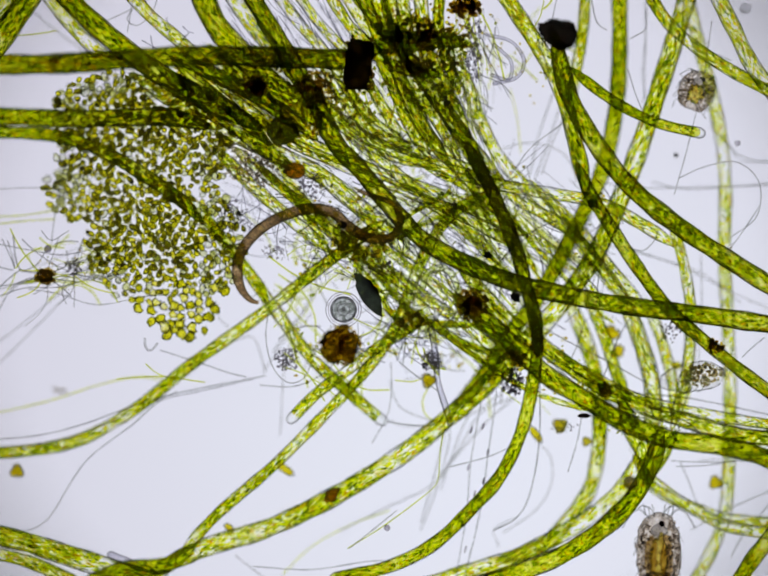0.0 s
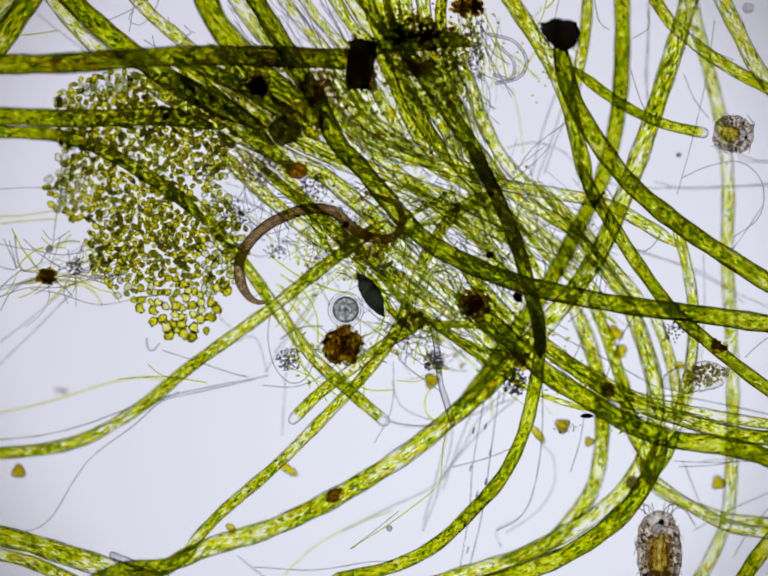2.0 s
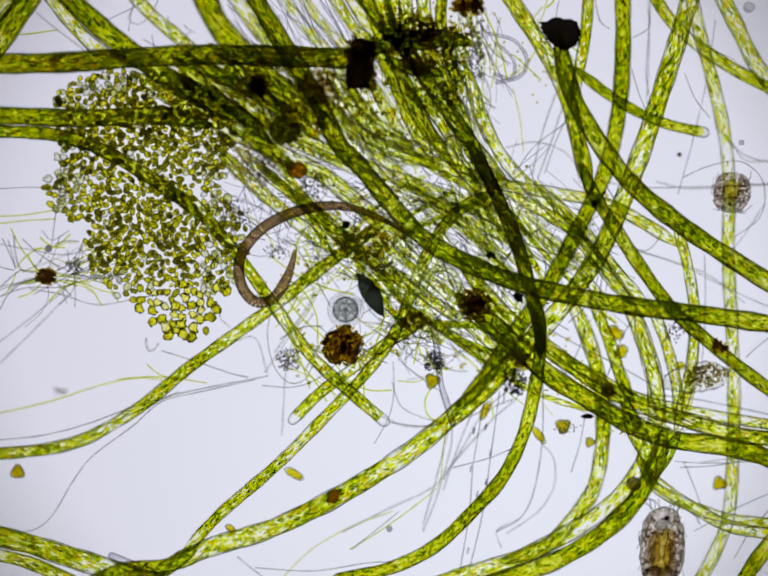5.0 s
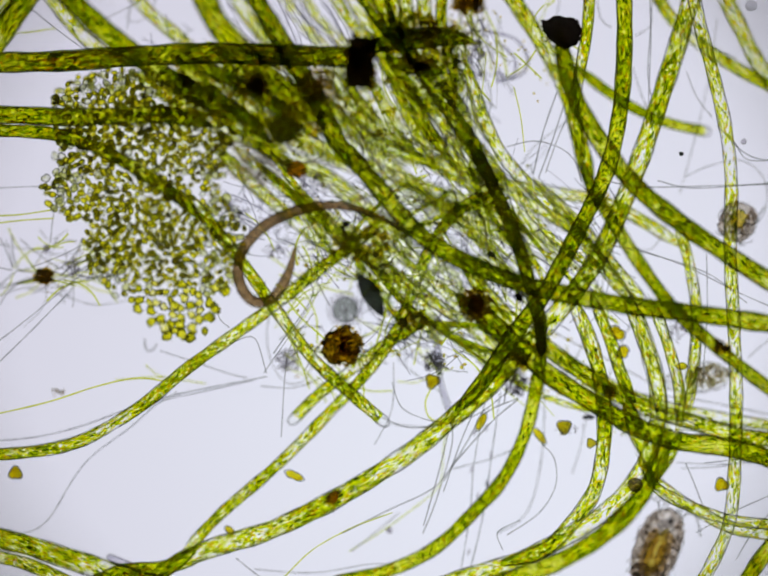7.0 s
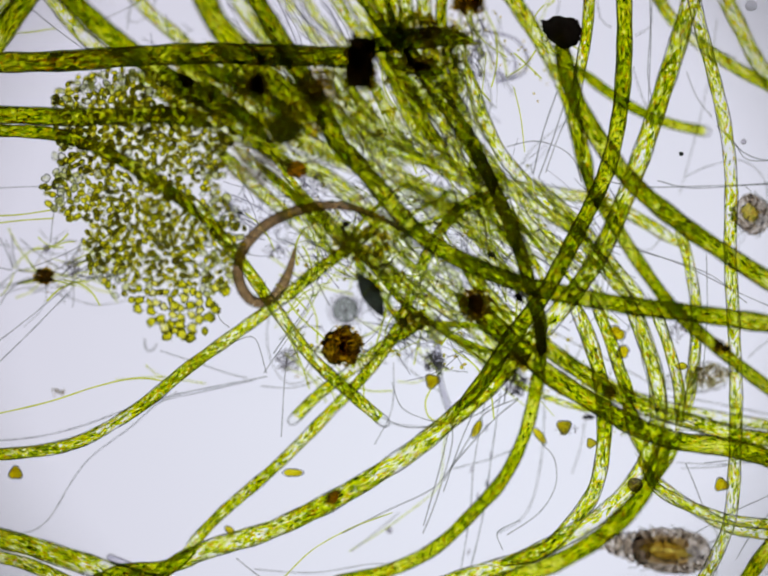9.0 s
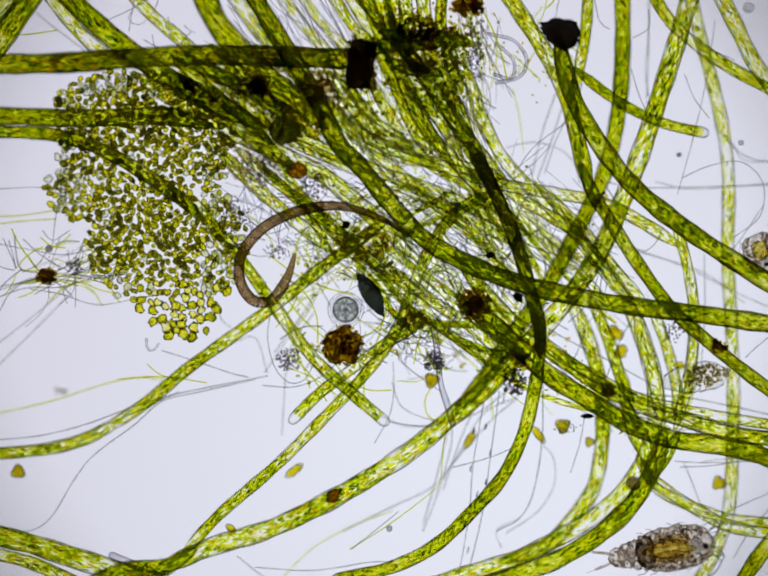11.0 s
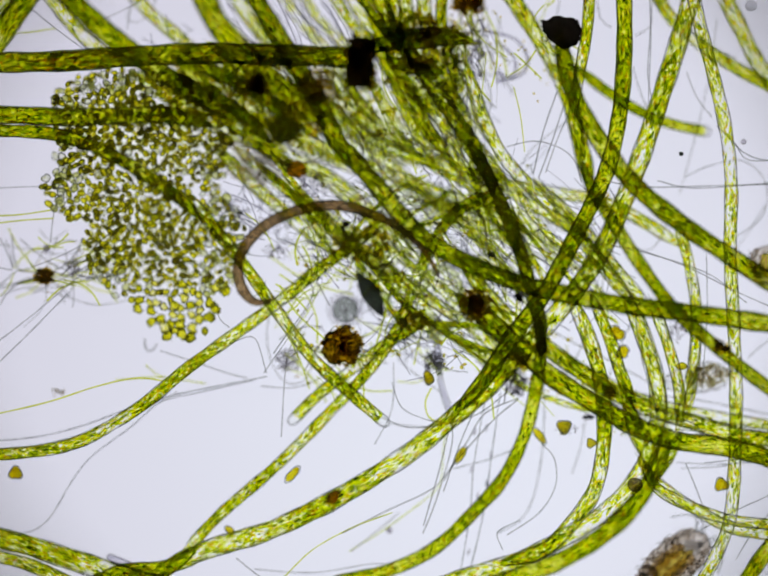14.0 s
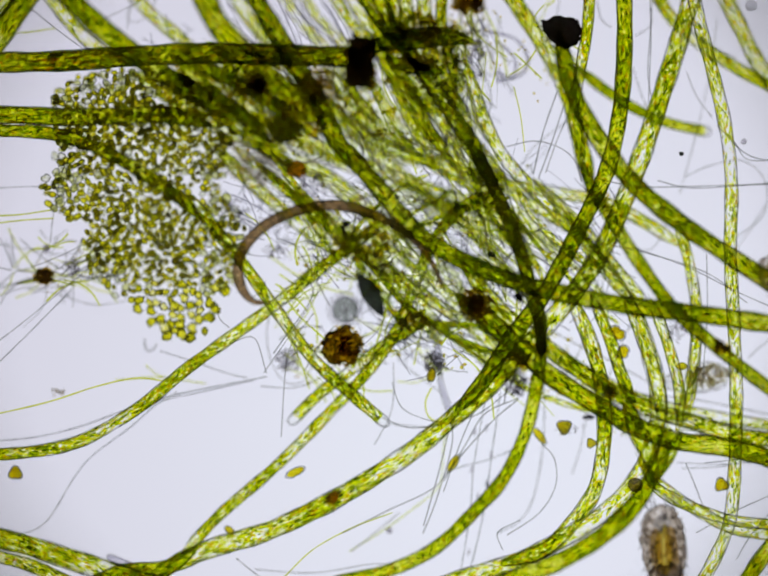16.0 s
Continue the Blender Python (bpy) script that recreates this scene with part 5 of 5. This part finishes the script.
def nauplius(name, at, long, wide, label, seed, tail=True, belly=1.0):
    """A see-through young crustacean, head towards +y: shell in rings, gut, eye, feelers, legs, forked tail."""
    r = random.Random(seed)
    top = tagged(holder(name, *at), label, "crustacean")
    half = long * (0.36 if tail else 0.45)
    v, f = lump(r, (wide * 0.5, half, wide * 0.3), 4, 0.10, 2.4)
    y = np.clip(np.abs(v[:, 1]) / half, 0, 0.999)
    v[:, 0] *= np.minimum(1.5, (1 - y ** 3) ** 0.4 / np.sqrt(1 - y * y)) * np.where(v[:, 1] > 0, 1 - 0.22 * y ** 2, 1)
    v[:, 0] *= 1 + 0.025 * np.sin(v[:, 1] / half * 16)
    v[:, 1] += long * 0.08
    head = body("head_shield", [(v, f)], SHELL, (0, 0, 0), top)
    grains = []
    for _ in range(int(long * (3.4 if tail else 3.2))):
        p = np.array([r.uniform(-1, 1), r.uniform(-1, 1), r.uniform(-0.6, 0.6)])
        if abs(p[0]) ** 3 + abs(p[1]) ** 3 < 0.95 and not abs(p[0]) < 0.30 + 0.15 * (p[1] > 0.4):
            q, g = lump(r, (r.uniform(1.2, 3.0), r.uniform(2.0, 5.5), 1.8), 1, 0.5)
            grains.append((turned(q, deg=r.uniform(-50, 50)) + p * np.array((wide * 0.47, half * 0.95, wide * 0.24)) + np.array((0, long * 0.07, 0)), g))
    body("body_tissue", grains, TISSUE, (0, 0, 0), top, "granular grey brown tissue")
    for x, w, n in ((-0.17, 0.13, "muscle"), (0.17, 0.13, "muscle")) if tail else ():
        v, f = lump(r, (wide * w, long * 0.19, wide * 0.12), 3, 0.5, 2.0)
        body(n, [(v + np.array((wide * x, long * 0.03, 0)), f)], FLESH, (0, 0, 0), top, "amber brown muscle seen through the shell")
    v, f = lump(r, (wide * 0.15 * belly, long * 0.21, wide * 0.12), 3, 0.6, 2.2)
    v[:, 1] += long * 0.02
    body("gut", [(v, f)], GUT if tail else OLIVE, (0, 0, 0), top, "yellow brown gut seen through the shell")
    v, f = lump(r, (wide * 0.2, wide * 0.15, wide * 0.1), 2, 0.2)
    body("brain", [(v + np.array((0, long * 0.27, 4)), f)], FRUSTULE, (0, 0, 0), head)
    v, f = lump(r, (6.2, 6.0, 5) if tail else (4.5, 4.5, 4), 2, 0.15)
    body("eye", [(v, f)], EYE, (4, long * 0.34, 14), head, "dark red eye spot")
    if tail:
        for i in range(4):
            k = 0.86 - 0.13 * i
            v, f = lump(r, (wide * 0.46 * k, long * 0.085, wide * 0.24 * k), 3, 0.3, 3)
            last = body("tail_segment", [(v, f)], SHELL, (0, long * (-0.20 - 0.085 * i), 0), top)
            rows = [lump(r, [r.uniform(1.5, 4) for _ in range(3)], 1, 0.5) for _ in range(26)]
            body("segment_tissue", [(q + np.array((r.uniform(-0.4, 0.4) * wide * k, r.uniform(-0.06, 0.06) * long, r.uniform(-5, 5))), g) for q, g in rows], TISSUE, (0, 0, 0), last)
        for s in (-1, 1):
            body("tail_fork", [bristle([(s * 6, -long * 0.045, 0), (s * 12, -long * 0.105, 0), (s * 17, -long * 0.205, 0)], 3.2)], SHELL, (0, 0, 0), last)
            body("tail_bristle", [bristle([(s * 14, -long * 0.125, 0), (s * 22, -long * 0.295, 0)], 1.3)], HYALINE, (0, 0, 0), last)
    for s in (-1, 1):
        k = 1.0 if tail else r.uniform(0.55, 0.8)
        a = [(s * wide * 0.2, long * 0.38, 0), (s * wide * 0.42 * k, long * 0.46, 2), (s * wide * 0.62 * k, long * 0.42, 0), (s * wide * 0.80 * k, long * 0.30, 0)]
        body("feeler", [bristle(a, 2.2 if tail else 1.3)], HYALINE, (0, 0, 0), top)
        body("feeler", [bristle([(s * wide * 0.1, long * 0.40, 0), (s * wide * 0.18, long * 0.47, 3), (s * wide * 0.34, long * 0.50, 0)], 1.8)], HYALINE, (0, 0, 0), top)
        for i in range(5):
            y = long * (0.22 - 0.10 * i)
            w = wide * (0.46 - 0.02 * i)
            k = r.uniform(0.4, 1.3)
            body("leg", [bristle([(s * w * 0.8, y, -4), (s * (w + 5 * k), y - 6 * k, -6), (s * (w + r.uniform(4, 14) * k), y - 20 * k, -6)], 1.1)], HYALINE, (0, 0, 0), top)
        for i in range(6):
            y = long * (0.30 - 0.085 * i)
            w = wide * (0.46 + 0.03 * math.sin(i * 1.3))
            body("segment_edge", [bristle([(s * w, y, 0), (s * w * 0.72, y - 5, 8), (s * w * 0.40, y - 2, 11)], 1.3)], TISSUE, (0, 0, 0), top)
        for i in range(3):
            x = s * wide * (0.10 + 0.10 * i)
            body("head_spine", [bristle([(x, long * 0.41, 0), (x * 1.15, long * (0.46 + 0.02 * i), 2), (x * 1.5, long * (0.50 - 0.015 * i), 0)], 1.6 if tail else 1.0)], HYALINE, (0, 0, 0), head)
    return top


swimmer = nauplius("young_crustacean", (570, -561, -8), 225, 92, "see-through grey young crustacean with a yellow gut", 5, belly=1.15)
drifter = nauplius("crustacean_larva", (645, 397, -8), 92, 74, "small grey crustacean larva with bristly legs", 8, tail=False, belly=1.5)

# ---- worm in rigid rings ----
worm = tagged(holder("worm", 0, 0, 0), "slender brown see-through worm bent among filaments", "worm")
RINGS, RING_LONG = 92, 7.0
worm_rings = []
for i in range(RINGS):
    e = min(i / 10, (RINGS - 1 - i) / 32)
    rad = 11.5 * min(1.0, 0.35 + 0.65 * e)
    v, f, uv = tube([Vector((x, 0, 0)) for x in (-3.75, 0, 3.75)], rad, 12, wobble=0.0, capped=False)
    ob = new("ring", mesh_of("ring", v, f, WORM, uv))
    ob.parent = worm
    worm_rings.append(ob)

INNER = [(-177, 118, -4), (-183, 68, -4), (-199, 18, -4), (-228, -23, -4), (-266, -26, -4), (-293, 13, -4), (-290, 70, -4), (-243, 125, -4), (-168, 159, -4)]
EARLY = INNER + [(-106, 157, -4), (-69, 127, -4), (-24, 102, -4), (20, 105, -4), (38, 138, -4), (24, 172, -4), (-14, 187, -4)]
LATE = INNER + [(-88, 167, -4), (-14, 145, -4), (46, 110, -4), (86, 68, -4), (111, 23, -4), (131, -32, -4)]
SLIDE = [(0, 150), (1, 165), (1.5, 165), (2, 140), (2.5, 50), (3, -5), (3.5, 0), (4, 5), (4.5, 8), (5.5, 12), (6.5, 10), (7.5, 5), (8.5, 8), (9.2, 8), (10.3, 15), (11.5, 25), (12, 50),
         (13, 92), (14, 118), (15, 130), (16, 138)]


LINES = {}


def on_track(track, s):
    """Place and heading at s micrometres along a track."""
    line = LINES.setdefault(len(track), spline(track, 4) if len(track) not in LINES else None)
    d = -25.0
    a, b = line[0], line[1]
    for a, b in zip(line, line[1:]):
        k = (b - a).length
        if d + k >= s:
            break
        d += k
    return a + (b - a).normalized() * (s - d), (b - a).normalized()


def worm_rows(i):
    rows = []
    for t, h in SLIDE:
        s = h + 8 + i * RING_LONG
        late = min(1.0, max(0.0, (t - 2.4) / 0.6))
        (p, u), (q, w) = on_track(EARLY, s), on_track(LATE, s)
        p, u = p.lerp(q, late), u.lerp(w, late)
        rows.append((t, pose(p.x * U, p.y * U, p.z * U, 0, 0, math.degrees(math.atan2(u.y, u.x)))))
    return rows


def at_head(x, y, z, head, long):
    """Pose of a crustacean whose front lies at x, y with that heading, degrees clockwise from +y."""
    a = radians(-head)
    return pose((x + math.sin(a) * long * 0.44) * U, (y - math.cos(a) * long * 0.44) * U, z * U, 0, 0, -head)


def motions():
    for i, ob in enumerate(worm_rings):
        walk(ob, worm_rows(i))
    swim = [(0.0, (567, -458, -4), 0), (0.5, (569, -456, -4), 0), (1.0, (568, -456, -4), 0), (1.5, (555, -450, -4), -4), (2.0, (561, -454, -4), -1),
            (2.5, (552, -450, -4), -12), (3.0, (568, -438, -4), 0), (3.5, (567, -440, -4), 3), (4.0, (570, -440, -4), 6), (5.2, (572, -446, -4), 3),
            (6.3, (574, -450, -4), 5), (6.5, (578, -446, -4), 12), (7.0, (584, -447, -4), 21), (7.5, (570, -451, -4), 17), (8.0, (580, -451, -4), 20),
            (8.2, (599, -462, -4), 42), (8.5, (648, -497, -4), 80), (9.0, (666, -543, -4), 97), (9.2, (674, -545, -4), 95), (10.3, (676, -525, -4), 87),
            (11.3, (678, -517, -4), 80), (11.5, (692, -516, -4), 80), (12.0, (684, -504, -4), 76), (12.5, (694, -514, -4), 74), (13.0, (677, -518, -4), 78),
            (13.5, (666, -500, -4), 62), (14.0, (654, -500, -4), 50), (14.2, (630, -490, -4), 42), (14.5, (639, -500, -4), 66), (14.7, (606, -476, -4), 38),
            (15.0, (575, -450, -4), 3), (15.2, (569, -447, -4), 3), (15.5, (560, -450, -4), -2), (15.8, (558, -441, -4), -5), (16.0, (559, -437, -4), -5)]
    walk(swimmer, [(t, at_head(p[0], p[1], p[2], a, 225)) for t, p, a in swim])
    drift = [(0.0, (642, 397, -4), 20), (0.5, (665, 390, -4), 50), (1.0, (692, 361, -4), 80), (1.5, (704, 337, -4), 120), (2.0, (707, 316, -4), 100),
             (2.5, (710, 289, -4), 130), (3.0, (694, 259, -4), 160), (3.5, (704, 241, -4), 180), (4.0, (704, 237, -4), 175), (5.2, (712, 192, -4), 190),
             (6.3, (722, 152, -8), 200), (7.0, (720, 140, -8), 205), (8.0, (744, 143, -8), 150), (9.0, (742, 154, -8), 130), (10.2, (758, 110, -8), 150),
             (11.5, (773, 68, -4), 160), (12.5, (777, 64, -4), 170), (14.5, (780, 48, -4), 165), (16.0, (793, 36, -4), 160)]
    walk(drifter, [(t, pose(p[0] * U, p[1] * U, p[2] * U, 0, 0, -a)) for t, p, a in drift])
    one = [(0.0, (-199, -373, -24), -35), (2.0, (-196, -373, -24), -35), (3.5, (-187, -379, -24), -42), (4.0, (-186, -379, -24), -38), (5.2, (-184, -381, -24), -30), (6.5, (-183, -382, -24), -25),
           (7.5, (-183, -381, -24), -22), (8.5, (-184, -377, -24), -8), (9.2, (-186, -376, -24), 2), (10.3, (-185, -375, -24), 25), (11.5, (-184, -375, -24), 42), (12.5, (-180, -371, -24), 46),
           (13.5, (-184, -378, -24), 50), (14.5, (-188, -380, -24), 38), (15.2, (-182, -378, -24), 22), (16.0, (-181, -375, -24), 26)]
    walk(glider_one, [(t, pose(p[0] * U, p[1] * U, p[2] * U, 0, 0, a)) for t, p, a in one])
    two = [(0.0, (229, -182, -24), 70), (2.0, (220, -207, -24), 70), (3.5, (216, -228, -24), 68), (4.0, (212, -233, -24), 66), (5.2, (206, -255, -24), 64), (6.5, (200, -270, -24), 62),
           (7.5, (196, -274, -24), 62), (9.0, (189, -287, -24), 62), (10.3, (180, -303, -24), 60), (11.5, (172, -317, -24), 58), (13.0, (163, -328, -24), 58), (14.5, (152, -346, -24), 58), (16.0, (141, -357, -24), 56)]
    walk(glider_two, [(t, pose(p[0] * U, p[1] * U, p[2] * U, 0, 0, a)) for t, p, a in two])
    turn = [(0.0, (96, -190, -20), 40, 0), (4.2, (99, -190, -20), 40, 0), (9.2, (98, -189, -20), 42, 0), (13.4, (96, -188, -20), 42, 5), (14.2, (90, -182, -20), 15, 72), (16.0, (96, -178, -20), -8, 74)]
    walk(stalked, [(t, pose(p[0] * U, p[1] * U, p[2] * U, 0, b, a)) for t, p, a, b in turn])


motions()
